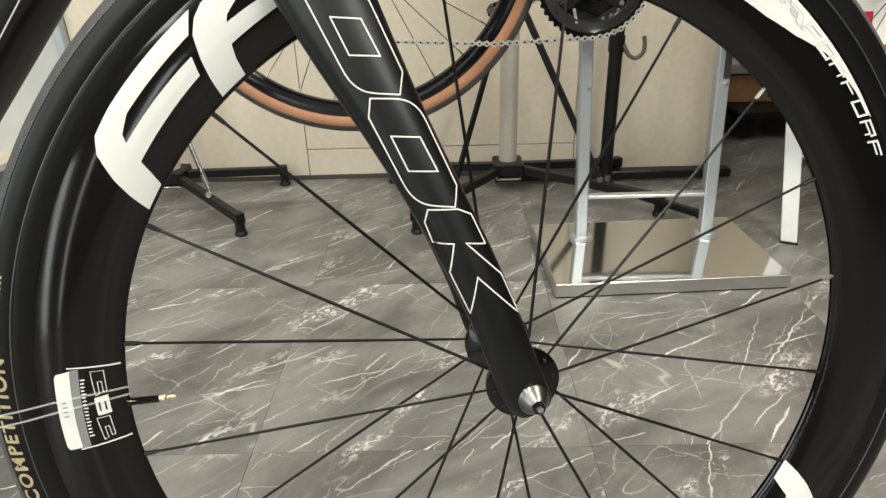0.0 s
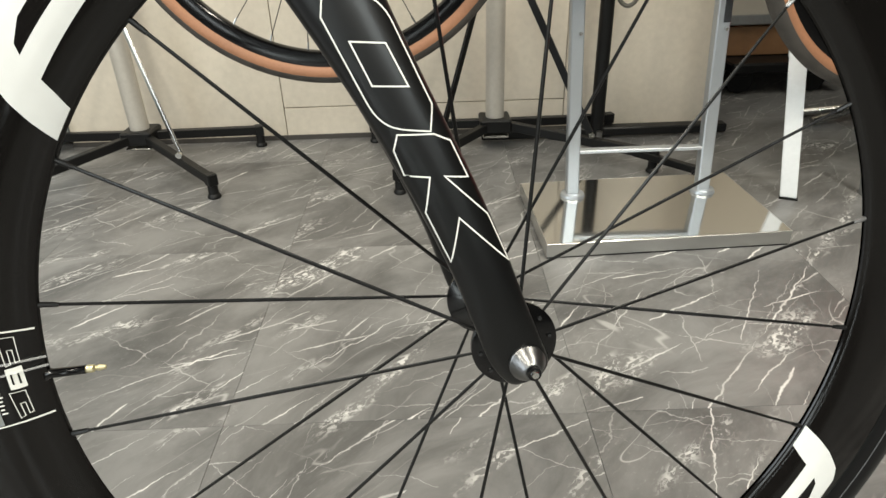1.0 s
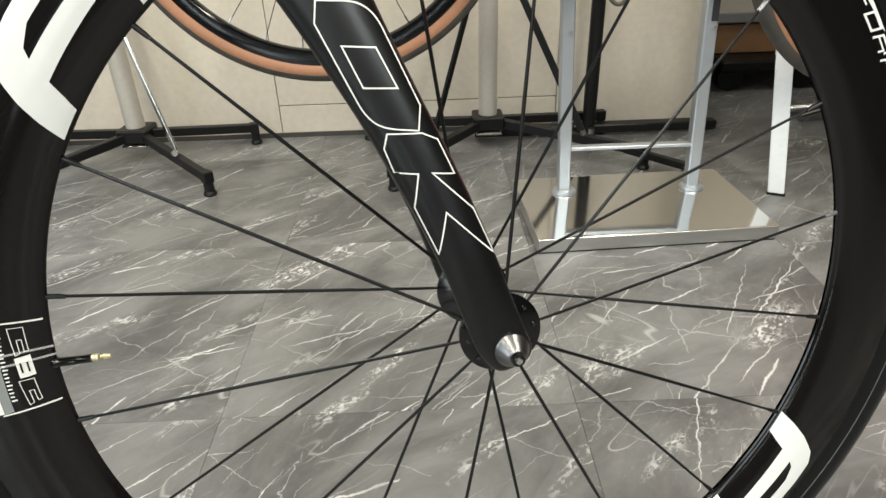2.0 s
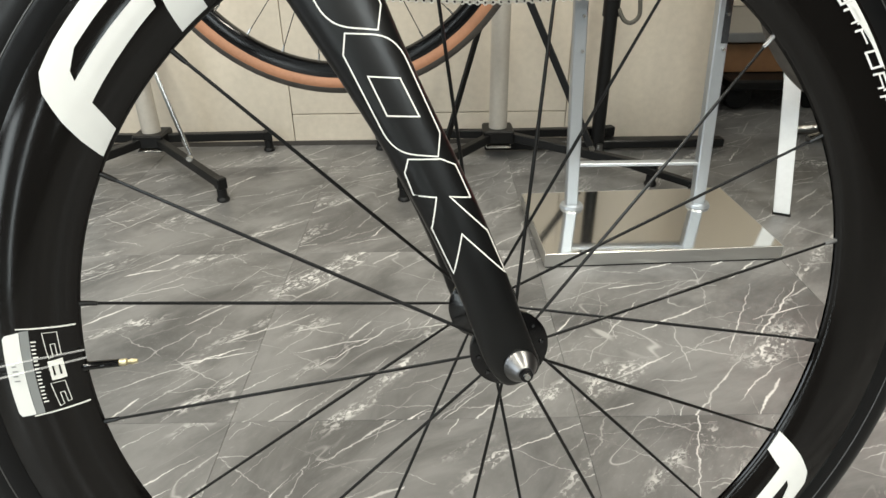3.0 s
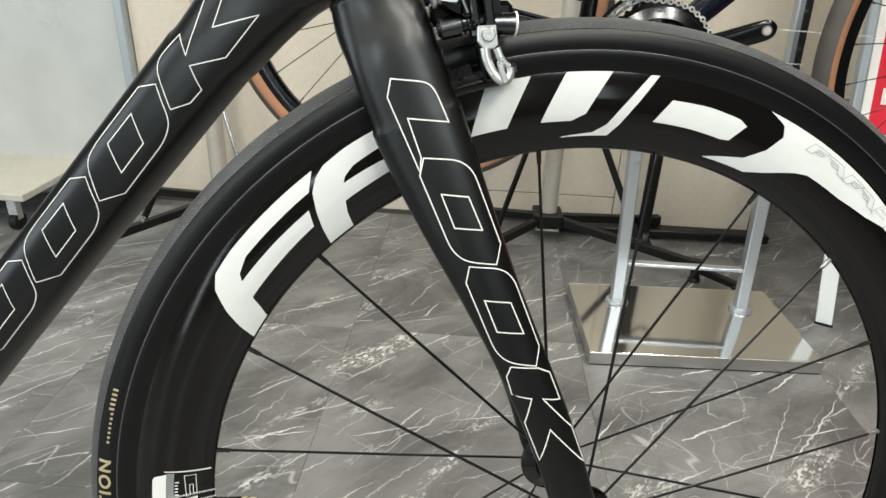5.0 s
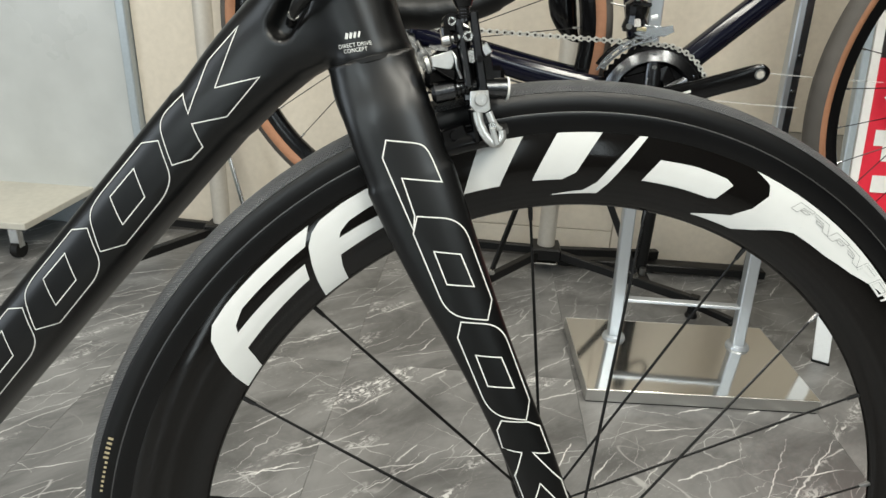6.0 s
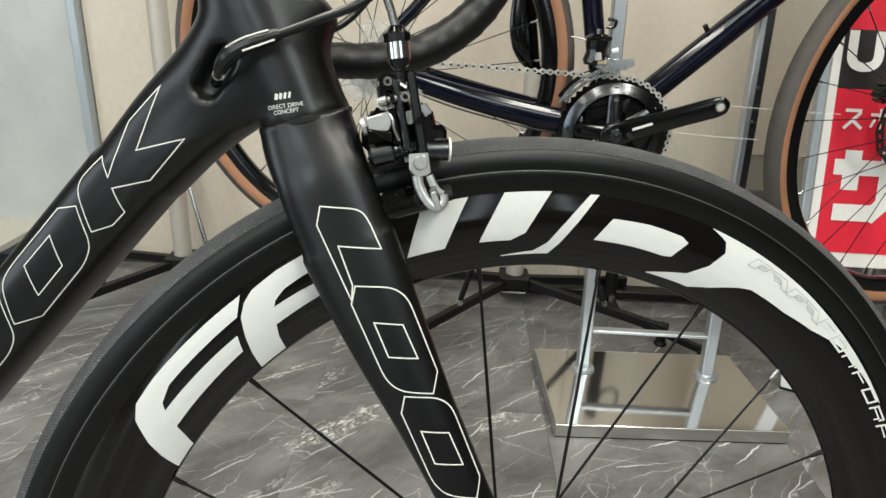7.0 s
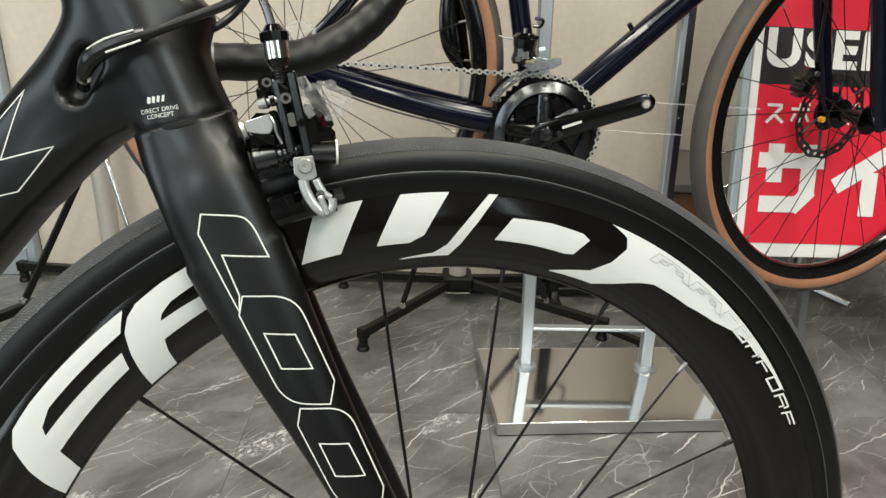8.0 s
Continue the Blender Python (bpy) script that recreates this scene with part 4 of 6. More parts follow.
for k in range(3):
    ds, dz = 0.054 * k, -0.0585 * k
    outline([(-s - ds + 0.0035, z + dz) for s, z in O_LINE], tube_drop, 0.00062, "pale_outline", frame_tube, rounded=0.007, soft=(1, 2, 5, 6))
    outline([(-s - ds + 0.0035, z + dz) for s, z in O_CORE], tube_drop, 0.00062, "pale_outline", frame_tube)

def lettering(words, size, x, z, slope, drop, parent, material, name, lift=0.0004):
    c = bpy.data.curves.new(name, "FONT")
    c.body, c.size, c.align_x, c.space_line = words, size, "CENTER", 0.95
    ob = new(name, c)
    me = bpy.data.meshes.new_from_object(ob.evaluated_get(bpy.context.evaluated_depsgraph_get()))
    bpy.data.objects.remove(ob)
    b = bmesh.new()
    b.from_mesh(me)
    bpy.data.meshes.remove(me)
    bmesh.ops.triangulate(b, faces=b.faces)
    cs, sn = math.cos(slope), math.sin(slope)
    for v in b.verts:
        px, pz = x + v.co.x * cs - v.co.y * sn, z + v.co.x * sn + v.co.y * cs
        v.co = Vector((px, drop(px, pz) - lift, pz))
    return part(name, b, material, parent, smooth=False)


head_drop = surface_drop(head_tube)
lettering("DIRECT DRIVE\nCONCEPT", 0.0031, -0.0034, 0.3512, radians(9), head_drop, head_tube, LINE_WHITE, "small_print", 0.0006)
for k in range(4):
    w = 0.0009
    cx = -0.0084 + 0.0024 * k
    outline([(cx, 0.3552 + 0.0004 * k), (cx + 0.0006, 0.3584 + 0.0004 * k)], head_drop, 0.0018 - 0.0002 * k, "small_mark", head_tube, closed=False, lift=0.0006)

# sleeve into the port, with a second sleeve behind it
cable = part("brake_sleeve", tube(bmesh.new(), smooth_path([(-0.1860, -0.018, 0.3650), (-0.1824, -0.028, 0.3704), (-0.1764, -0.034, 0.3769), (-0.1664, -0.036, 0.3825), (-0.1484, -0.036, 0.3888), (-0.1321, -0.036, 0.3954), (-0.1075, -0.038, 0.4060), (-0.09, -0.043, 0.423), (-0.082, -0.05, 0.440)]), 0.0024, 12),
             HOUSING, bike, "black cable sleeve", at=HUB)
boot_pts = smooth_path([(-0.1835, -0.026, 0.3690), (-0.1764, -0.034, 0.3769), (-0.1664, -0.036, 0.3825), (-0.1510, -0.036, 0.3880)], 5)
part("sleeve_boot", tube(bmesh.new(), boot_pts, [0.0030, 0.0036, 0.0040, 0.0043, 0.0045, 0.0046, 0.0046, 0.0046, 0.0045, 0.0044, 0.0043, 0.0042, 0.0040, 0.0038, 0.0036, 0.0032], 12), HOUSING, cable, "thick black rubber boot")
part("ferrule", tube(bmesh.new(), [(-0.1870, -0.014, 0.3632), (-0.1845, -0.022, 0.3672)], 0.0030, 10), BLACK_GLOSS, cable)
part("ferrule_ring", tube(bmesh.new(), [(-0.1849, -0.0215, 0.3667), (-0.1843, -0.0225, 0.3676)], 0.0033, 12), SATIN_ALLOY, cable)
part("sleeve_print", tube(bmesh.new(), smooth_path([(-0.1775, -0.0375, 0.3800), (-0.1690, -0.0392, 0.3848), (-0.1560, -0.0390, 0.3893)], 4), 0.0005, 6), LINE_WHITE, cable)
part("sleeve_print", tube(bmesh.new(), [(-0.1690, -0.0402, 0.3785), (-0.1530, -0.0398, 0.3846)], 0.0005, 6), LINE_WHITE, cable)
part("shift_sleeve", tube(bmesh.new(), smooth_path([(-0.152, 0.012, 0.384), (-0.138, 0.002, 0.390), (-0.1272, 0.0, 0.3945), (-0.1181, 0.0, 0.3994), (-0.1087, 0.0, 0.4080), (-0.099, -0.010, 0.420), (-0.088, -0.03, 0.44)]), 0.0022, 10), HOUSING, bike, "black cable sleeve", at=HUB)

# ---- drop bar, wrapped with tape
bar_pts = smooth_path([(-0.17, 0.1, 0.384), (-0.132, 0.1, 0.3868), (-0.096, 0.1, 0.3877), (-0.0644, 0.1, 0.3943), (-0.0400, 0.1, 0.4075), (-0.0185, 0.1, 0.4265), (-0.004, 0.1, 0.452), (-0.003, 0.1, 0.484), (-0.015, 0.1, 0.507), (-0.05, 0.1, 0.512)], 8)
drop_bar = part("handlebar", tube(bmesh.new(), bar_pts, [0.0124 + 0.0009 * ((i * 0.24) % 1.0) for i in range(len(bar_pts))], 18), TAPE, bike, "drop bar wrapped in black tape", at=HUB)
part("bar_top", tube(bmesh.new(), smooth_path([(-0.05, 0.1, 0.512), (-0.10, 0.085, 0.514), (-0.135, 0.05, 0.514), (-0.15, 0.0, 0.514)], 6), 0.0135, 16), TAPE, bike, at=HUB)
part("bar_end_ring", tube(bmesh.new(), [(-0.1345, 0.1, 0.3866), (-0.1325, 0.1, 0.3867)], 0.0134, 20), NIPPLE_GREY, drop_bar, "grey end ring")
part("stem", tube(bmesh.new(), [(-0.190, 0, 0.497), (-0.15, 0, 0.514)], 0.017, 20), MATT_BLACK, bike, at=HUB)

# ---- front brake
brake = part("brake_caliper", bar(bmesh.new(), (-0.0895, -0.027, 0.371), (-0.0815, -0.030, 0.322), 0.006, 0.0085, 0.0015), BLACK_GLOSS, bike, "black and silver dual-pivot brake caliper", at=HUB)
part("outer_arm", bar(bmesh.new(), (-0.0835, -0.036, 0.372), (-0.0755, -0.037, 0.327), 0.003, 0.0052, 0.001), DARK_ALLOY, brake)
part("outer_arm", bar(bmesh.new(), (-0.0915, -0.036, 0.368), (-0.0840, -0.037, 0.330), 0.003, 0.0042, 0.001), DARK_ALLOY, brake)
part("slot_wheel", rod(bmesh.new(), (-0.0835, -0.034, 0.3475), (-0.0835, -0.0365, 0.3475), 0.0036, 0.0036, 18), CHROME, brake)
side = bmesh.new()
near = [side.verts.new((x, -0.033, z)) for x, z in ((-0.0768, 0.3560), (-0.0735, 0.3535), (-0.0712, 0.3460), (-0.0690, 0.3360), (-0.0705, 0.3300), (-0.0770, 0.3320))]
far = [side.verts.new((v.co.x, -0.014, v.co.z)) for v in near]
ring_faces(side, [near, far])
part("side_plate", side, BLACK_GLOSS, brake, smooth=False)
part("top_plate", bar(bmesh.new(), (-0.0990, -0.028, 0.3668), (-0.0850, -0.028, 0.3600), 0.010, 0.0080, 0.0015), BLACK_GLOSS, brake)
part("top_lug", rod(bmesh.new(), (-0.0954, -0.026, 0.3661), (-0.0954, -0.034, 0.3661), 0.0050, 0.0046, 20), BLACK_GLOSS, brake)
part("tension_arm", bar(bmesh.new(), (-0.0985, -0.030, 0.3640), (-0.0965, -0.030, 0.3530), 0.008, 0.0060, 0.0012), BLACK_GLOSS, brake)
part("link_pin", tube(bmesh.new(), [(-0.1000, -0.035, 0.3552), (-0.0960, -0.036, 0.3562), (-0.0955, -0.036, 0.3564), (-0.0867, -0.036, 0.3588)], [0.0026, 0.0026, 0.0017, 0.0017], 12), SATIN_ALLOY, brake, "silver link pin")
part("link_knuckle", rod(bmesh.new(), (-0.0942, -0.036, 0.3568), (-0.0918, -0.036, 0.3575), 0.0031, 0.0031, 14), BLACK_GLOSS, brake)
part("side_wedge", bar(bmesh.new(), (-0.0768, -0.0345, 0.3545), (-0.0730, -0.0345, 0.3490), 0.002, 0.0052, 0.0006), SATIN_ALLOY, brake)
part("spring_wire", tube(bmesh.new(), smooth_path([(-0.0945, -0.036, 0.3490), (-0.0925, -0.037, 0.3455), (-0.0915, -0.037, 0.3405), (-0.0890, -0.037, 0.3350)], 4), 0.0008, 8), SATIN_ALLOY, brake)
part("arm_slot_plate", bar(bmesh.new(), (-0.0935, -0.034, 0.3520), (-0.0890, -0.034, 0.3330), 0.004, 0.0050, 0.001), BLACK_GLOSS, brake)
part("lower_body", bar(bmesh.new(), (-0.1085, -0.012, 0.3350), (-0.0600, -0.012, 0.3370), 0.020, 0.014, 0.003), BLACK_GLOSS, brake)
part("arm_bridge", bar(bmesh.new(), (-0.1050, -0.018, 0.345), (-0.0690, -0.018, 0.345), 0.014, 0.012, 0.003), BLACK_GLOSS, brake)
part("far_arm", bar(bmesh.new(), (-0.072, 0.0, 0.352), (-0.060, 0.02, 0.318), 0.010, 0.012, 0.003), BLACK_GLOSS, brake)
part("adjuster_ring", rod(bmesh.new(), (-0.0903, -0.036, 0.3862), (-0.0893, -0.036, 0.3778), 0.0063, 0.0063, 24), CHROME, brake, "silver adjuster ring")
part("adjuster_nut", rod(bmesh.new(), (-0.0908, -0.036, 0.3906), (-0.0903, -0.036, 0.3862), 0.0074, 0.0072, 10), BLACK_GLOSS, brake)
part("adjuster_cone", rod(bmesh.new(), (-0.0912, -0.036, 0.3945), (-0.0908, -0.036, 0.3912), 0.0036, 0.0060, 16), BLACK_GLOSS, brake)
part("adjuster_foot", rod(bmesh.new(), (-0.0893, -0.036, 0.3778), (-0.0889, -0.036, 0.3738), 0.0061, 0.0046, 24), BLACK_GLOSS, brake, "glossy black collar")
for k in range(4):
    z = 0.3735 - 0.0016 * k
    part("thread", rod(bmesh.new(), (-0.0892 + 0.0002 * k, -0.036, z), (-0.0891 + 0.0002 * k, -0.036, z - 0.0010), 0.0040, 0.0036, 16), BLACK_GLOSS, brake)
part("thread_core", rod(bmesh.new(), (-0.0895, -0.036, 0.379), (-0.0878, -0.036, 0.366), 0.0031), BLACK_GLOSS, brake)
part("brake_inner_sleeve", tube(bmesh.new(), [(-0.0910, -0.036, 0.392), (-0.0935, -0.036, 0.401), (-0.0975, -0.036, 0.412), (-0.107, -0.035, 0.440)], 0.0023, 12), SATIN_ALLOY, brake, "grey brake cable sleeve")


def screw(at, r, parent, material=CHROME, depth=0.003):
    head = part("bolt", rod(bmesh.new(), (at[0], at[1], at[2]), (at[0], at[1] - depth, at[2]), r, r * 0.92, 18), material, parent)
    part("bolt_socket", rod(bmesh.new(), (at[0], at[1] - depth - 0.0001, at[2]), (at[0], at[1] - depth - 0.0003, at[2]), r * 0.5, r * 0.5, 6), BLACK_GLOSS, head)


screw((-0.0862, -0.0360, 0.3583), 0.0030, brake)
screw((-0.0954, -0.0335, 0.3661), 0.0026, brake)
screw((-0.0790, -0.0372, 0.3460), 0.0022, brake, BLACK_GLOSS)
# silver housing at the back, with a knurled wheel
def plate(name, outline_, y0, y1, material, parent, label=""):
    """A flat plate cut to an outline in the wheel's plane."""
    b = bmesh.new()
    rings = [[b.verts.new((x, y, z)) for x, z in outline_] for y in (y0, y1)]
    ring_faces(b, rings)
    bmesh.ops.bevel(b, geom=b.edges[:], offset=0.0005, segments=1, affect="EDGES")
    return part(name, b, material, parent, label, smooth=False)


plate("spring_cover", [(-0.1070, 0.3464), (-0.0942, 0.3508), (-0.0930, 0.3440), (-0.0948, 0.3400), (-0.1050, 0.3395)], -0.036, -0.026, BRIGHT_ALLOY, brake, "silver spring cover")
plate("spring_wedge", [(-0.1062, 0.3412), (-0.0930, 0.3395), (-0.0928, 0.3340), (-0.0962, 0.3352)], -0.0375, -0.027, BLACK_GLOSS, brake)
wheel_b = bmesh.new()
rod(wheel_b, (-0.1092, -0.031, 0.3418), (-0.1072, -0.031, 0.3425), 0.0050, 0.0050, 22)
part("knurled_wheel", wheel_b, BRIGHT_ALLOY, brake)
for k in range(4):
    x = -0.0910 + 0.0026 * k
    part("bellows_ring", rod(bmesh.new(), (x, -0.0300, 0.3290 + 0.0006 * k), (x + 0.0015, -0.0300, 0.3293 + 0.0006 * k), 0.0054, 0.0050, 22), DARK_ALLOY, brake)
part("pivot_barrel", rod(bmesh.new(), (-0.1035, -0.0300, 0.3262), (-0.0925, -0.0300, 0.3288), 0.0062, 0.0060, 26), DARK_ALLOY, brake)
part("pivot_cap", rod(bmesh.new(), (-0.1052, -0.0300, 0.3258), (-0.1034, -0.0300, 0.3262), 0.0036, 0.0058, 22), DARK_ALLOY, brake)
part("pivot_core", rod(bmesh.new(), (-0.0930, -0.0300, 0.3286), (-0.0780, -0.0300, 0.3322), 0.0042), BLACK_GLOSS, brake)
part("pivot_barrel", rod(bmesh.new(), (-0.0745, -0.0300, 0.3300), (-0.0610, -0.0300, 0.3304), 0.0058, 0.0062, 28), DARK_ALLOY, brake)
part("pivot_ring", rod(bmesh.new(), (-0.0612, -0.0300, 0.3302), (-0.0600, -0.0300, 0.3302), 0.0070, 0.0068, 30), LINE_WHITE, brake, "silver end ring")
# silver quick-release plate and lever
plate("release_plate", [(-0.0838, 0.3280), (-0.0734, 0.3290), (-0.0716, 0.3182), (-0.0742, 0.3162), (-0.0800, 0.3158), (-0.0836, 0.3195)], -0.0398, -0.0368, BRIGHT_ALLOY, brake, "silver quick-release plate")
part("plate_bolt", lathe(bmesh.new(), [(0, -0.0013), (0.0012, -0.0013), (0.0014, -0.0018), (0.0033, -0.0018), (0.0040, -0.0009), (0.0040, 0.0)], 28), BRIGHT_ALLOY, brake, at=Matrix.Translation((-0.0777, -0.0398, 0.3236)))
lever_pts = smooth_path([(-0.0790, -0.0382, 0.3165), (-0.0778, -0.0385, 0.3105), (-0.0745, -0.0390, 0.3040), (-0.0704, -0.0394, 0.2995), (-0.0666, -0.0393, 0.2988), (-0.0640, -0.0390, 0.3022), (-0.0644, -0.0388, 0.3062)], 6)
part("release_lever", tube(bmesh.new(), lever_pts, [0.0029 - 0.0006 * i / len(lever_pts) for i in range(len(lever_pts))], 12, 0.5, (1, 0, 0)), BRIGHT_ALLOY, brake, "silver quick-release lever")
part("lever_arm", tube(bmesh.new(), [(-0.0725, -0.0385, 0.3165), (-0.0705, -0.0388, 0.3120), (-0.0680, -0.0390, 0.3085), (-0.0648, -0.0388, 0.3064)], [0.0022, 0.0022, 0.0020, 0.0018], 10, 0.6, (1, 0, 0)), BRIGHT_ALLOY, brake)
part("lever_bolt", rod(bmesh.new(), (-0.0733, -0.034, 0.3130), (-0.0733, -0.0385, 0.3130), 0.0034, 0.0030, 18), BLACK_GLOSS, brake)
plate("lever_back", [(-0.0795, 0.3165), (-0.0716, 0.3170), (-0.0690, 0.3110), (-0.0640, 0.3070), (-0.0640, 0.3002), (-0.0690, 0.2998), (-0.0745, 0.3045)], -0.0374, -0.0358, BLACK_GLOSS, brake)
part("lever_pin", rod(bmesh.new(), (-0.0703, -0.036, 0.3088), (-0.0703, -0.0412, 0.3088), 0.0024, 0.0022, 18), CHROME, brake)
part("lever_tongue", bar(bmesh.new(), (-0.0706, -0.0408, 0.3080), (-0.0668, -0.0405, 0.2972), 0.0022, 0.0036, 0.0008), BRIGHT_ALLOY, brake)
part("pad_arm", bar(bmesh.new(), (-0.0790, -0.030, 0.3200), (-0.0735, -0.0285, 0.2985), 0.006, 0.0095, 0.0015), BLACK_GLOSS, brake)
pad_pts = [(0.3105 * math.cos(radians(a)), -0.0175, 0.3105 * math.sin(radians(a))) for a in (110, 108, 106, 104, 102, 100.5)]
part("brake_pad", tube(bmesh.new(), pad_pts, 0.0056, 10, 0.8), RUBBER, brake, "black brake pad")
part("pad_holder", tube(bmesh.new(), [(0.3095 * math.cos(radians(a)), -0.0235, 0.3095 * math.sin(radians(a))) for a in (109, 106.5, 104, 101.5)], 0.0060, 10, 0.45, (0, 0, 1)), BLACK_GLOSS, brake)
screw((-0.0905, -0.0262, 0.3022), 0.0030, brake, BLACK_GLOSS)
part("brake_foot", bar(bmesh.new(), (-0.0985, -0.0235, 0.3000), (-0.0830, -0.0235, 0.3055), 0.004, 0.0095, 0.0015), BLACK_GLOSS, brake)

# ---- clear ties
for dz in (0.0, 0.0085):
    part("clear_tie", tube(bmesh.new(), smooth_path([(-0.62, 0.03, -0.014 + dz), (-0.42, -0.012, 0.002 + dz), (-0.335, -0.019, 0.0075 + dz * 0.9), (-0.29, -0.0150, 0.0118 + dz * 0.8), (-0.2545, -0.004, 0.0125 + dz * 0.6)]), 0.0007, 6), CLEAR, wheel, "clear plastic tie")

# ---------------------------------------------------------------- the gravel bike behind, held by the steel stands
gravel = thing("gravel_bike", GRAVEL, "dark navy gravel bike with tan-wall tyres, raised on a display stand", "bicycle")
BB = Vector((0.417, 0, -0.082))
F_HUB = Vector((0.997, 0, -0.045))
STEER = Matrix.Translation(F_HUB) @ Matrix.Rotation(radians(16), 4, "Z") @ Matrix.Translation(-F_HUB)   # front wheel turned a little


def gravel_wheel(at, turn, spokes, name):
    prof = [(0.2915, 0.0), (0.2925, -0.006), (0.2965, -0.0105), (0.306, -0.0125), (0.318, -0.0125), (0.318, 0.0125), (0.306, 0.0125), (0.2965, 0.0105), (0.2925, 0.006)]
    w = part(name, lathe(bmesh.new(), prof, 96, closed=True), BLACK_GLOSS, gravel, "black rim with tan-wall tyre", at=Matrix.Translation(at), sharp=35)
    tp = []
    for k in range(21):
        a = radians(-140 + 280 * k / 20)
        tp.append((0.3305 + 0.0172 * math.cos(a), 0.0178 * math.sin(a)))
    t = part("tyre", lathe(bmesh.new(), tp, 96), TAN_WALL, w, "tan tyre wall", sharp=80)
    tr = []
    for k in range(11):
        a = radians(-76 + 152 * k / 10)
        tr.append((0.3305 + 0.0180 * math.cos(a), 0.0186 * math.sin(a)))
    tr = [(0.3346, -0.0172)] + tr + [(0.3346, 0.0172)]
    part("tread", lathe(bmesh.new(), tr, 96), tread_rubber_wide, t, "black tread", sharp=80)
    hub_ = part("hub", lathe(bmesh.new(), [(0, -0.055), (0.01, -0.055), (0.01, -0.034), (0.027, -0.032), (0.027, -0.029), (0.013, -0.024), (0.013, 0.024), (0.027, 0.029), (0.027, 0.032), (0.01, 0.034), (0.01, 0.055), (0, 0.055)], 32), BLACK_GLOSS, w, sharp=35)
    for k in range(spokes):
        a = radians(turn + 360 / spokes * k)
        side = -1 if k % 2 else 1
        twist = radians(48 if (k // 2) % 2 else -48)
        p = Vector((0.025 * math.cos(a + twist), side * 0.0305, 0.025 * math.sin(a + twist)))
        q = Vector((0.288 * math.cos(a), 0, 0.288 * math.sin(a)))
        part("spoke", tube(bmesh.new(), [p, q], 0.0009, 6), SPOKE_BLACK, w)
        part("nipple", rod(bmesh.new(), q - q.normalized() * 0.008, q + q.normalized() * 0.004, 0.0018, 0.0018, 6), SATIN_ALLOY, w, "silver spoke nipple")
    return w


tread_rubber_wide = tread_rubber("gravel_tread_rubber", (0.085, 0.076, 0.067), 0.0030, 0.66, 0.35)
rear_wheel = gravel_wheel(Vector((0, 0, 0)), 5, 28, "rear_wheel")
fore_wheel = gravel_wheel(F_HUB, 12, 28, "fore_wheel")
fore_wheel.matrix_local = STEER @ Matrix.Translation(F_HUB)

HEAD_LO, HEAD_HI = Vector((0.868, 0, 0.350)), Vector((0.830, 0, 0.478))
SEAT_HI = Vector((0.298, 0, 0.44))
for name, pts, radii in (
        ("down_tube", [BB, BB.lerp(HEAD_LO, 0.5), HEAD_LO], [0.0225, 0.0215, 0.022]),
        ("seat_tube", [BB, BB.lerp(SEAT_HI, 0.3) + Vector((-0.006, 0, 0)), SEAT_HI], [0.0185, 0.0172, 0.0162]),
        ("top_tube", [SEAT_HI - Vector((0, 0, 0.03)), HEAD_HI - Vector((0, 0, 0.02))], [0.0155, 0.0185]),
        ("head_tube", [HEAD_LO, HEAD_HI], [0.024, 0.0215])):
    part(name, tube(bmesh.new(), pts, radii, 24), NAVY, gravel)
for side in (-1, 1):
    part("chain_stay", tube(bmesh.new(), smooth_path([BB + Vector((-0.03, side * 0.028, 0.006)), (0.30, side * 0.036, -0.066), (0.16, side * 0.052, -0.036), (0.012, side * 0.062, 0.004)], 5), [0.0225 - 0.0085 * (i / 15) ** 1.6 for i in range(16)], 20, 0.75, (0, 0, 1)), NAVY, gravel)
    part("seat_stay", tube(bmesh.new(), smooth_path([(0.008, side * 0.062, 0.006), (0.02, side * 0.060, 0.045), (0.11, side * 0.045, 0.150), (0.232, side * 0.022, 0.372)], 5), 0.0085, 14), NAVY, gravel)
    part("fork_blade", tube(bmesh.new(), smooth_path([F_HUB + Vector((0.004, side * 0.055, -0.012)), F_HUB + Vector((-0.020, side * 0.055, 0.03)), (0.928, side * 0.058, 0.12), (0.890, side * 0.050, 0.23), (0.862, side * 0.028, 0.335)], 5), [0.012 + 0.009 * min(1, i / 16) for i in range(21)], 16, 0.75, (1, 0, 0)), NAVY, gravel, at=STEER)
part("fork_crown", tube(bmesh.new(), [(0.864, -0.042, 0.33), (0.860, 0, 0.345), (0.864, 0.042, 0.33)], 0.022, 16), NAVY, gravel, at=STEER)
part("seat_post", tube(bmesh.new(), [SEAT_HI, SEAT_HI + Vector((-0.035, 0, 0.12))], 0.0135, 16), BLACK_GLOSS, gravel)
part("bottle_boss", rod(bmesh.new(), (0.560, -0.012, 0.088), (0.553, -0.014, 0.097), 0.0042), BLACK_GLOSS, gravel)
part("cable_guide", tube(bmesh.new(), smooth_path([(0.392, -0.006, 0.086), (0.404, -0.010, 0.086), (0.407, -0.010, 0.096), (0.394, -0.006, 0.098)], 4), 0.0028, 8), BLACK_GLOSS, gravel)
for k in range(3):
    p = BB.lerp(HEAD_LO, 0.40 + 0.05 * k)
    part("frame_print_bar", bar(bmesh.new(), p + Vector((-0.014, -0.0214, 0.004)), p + Vector((0.016, -0.0214, 0.034)), 0.0012, 0.004), ALU_DARK, gravel, smooth=False)
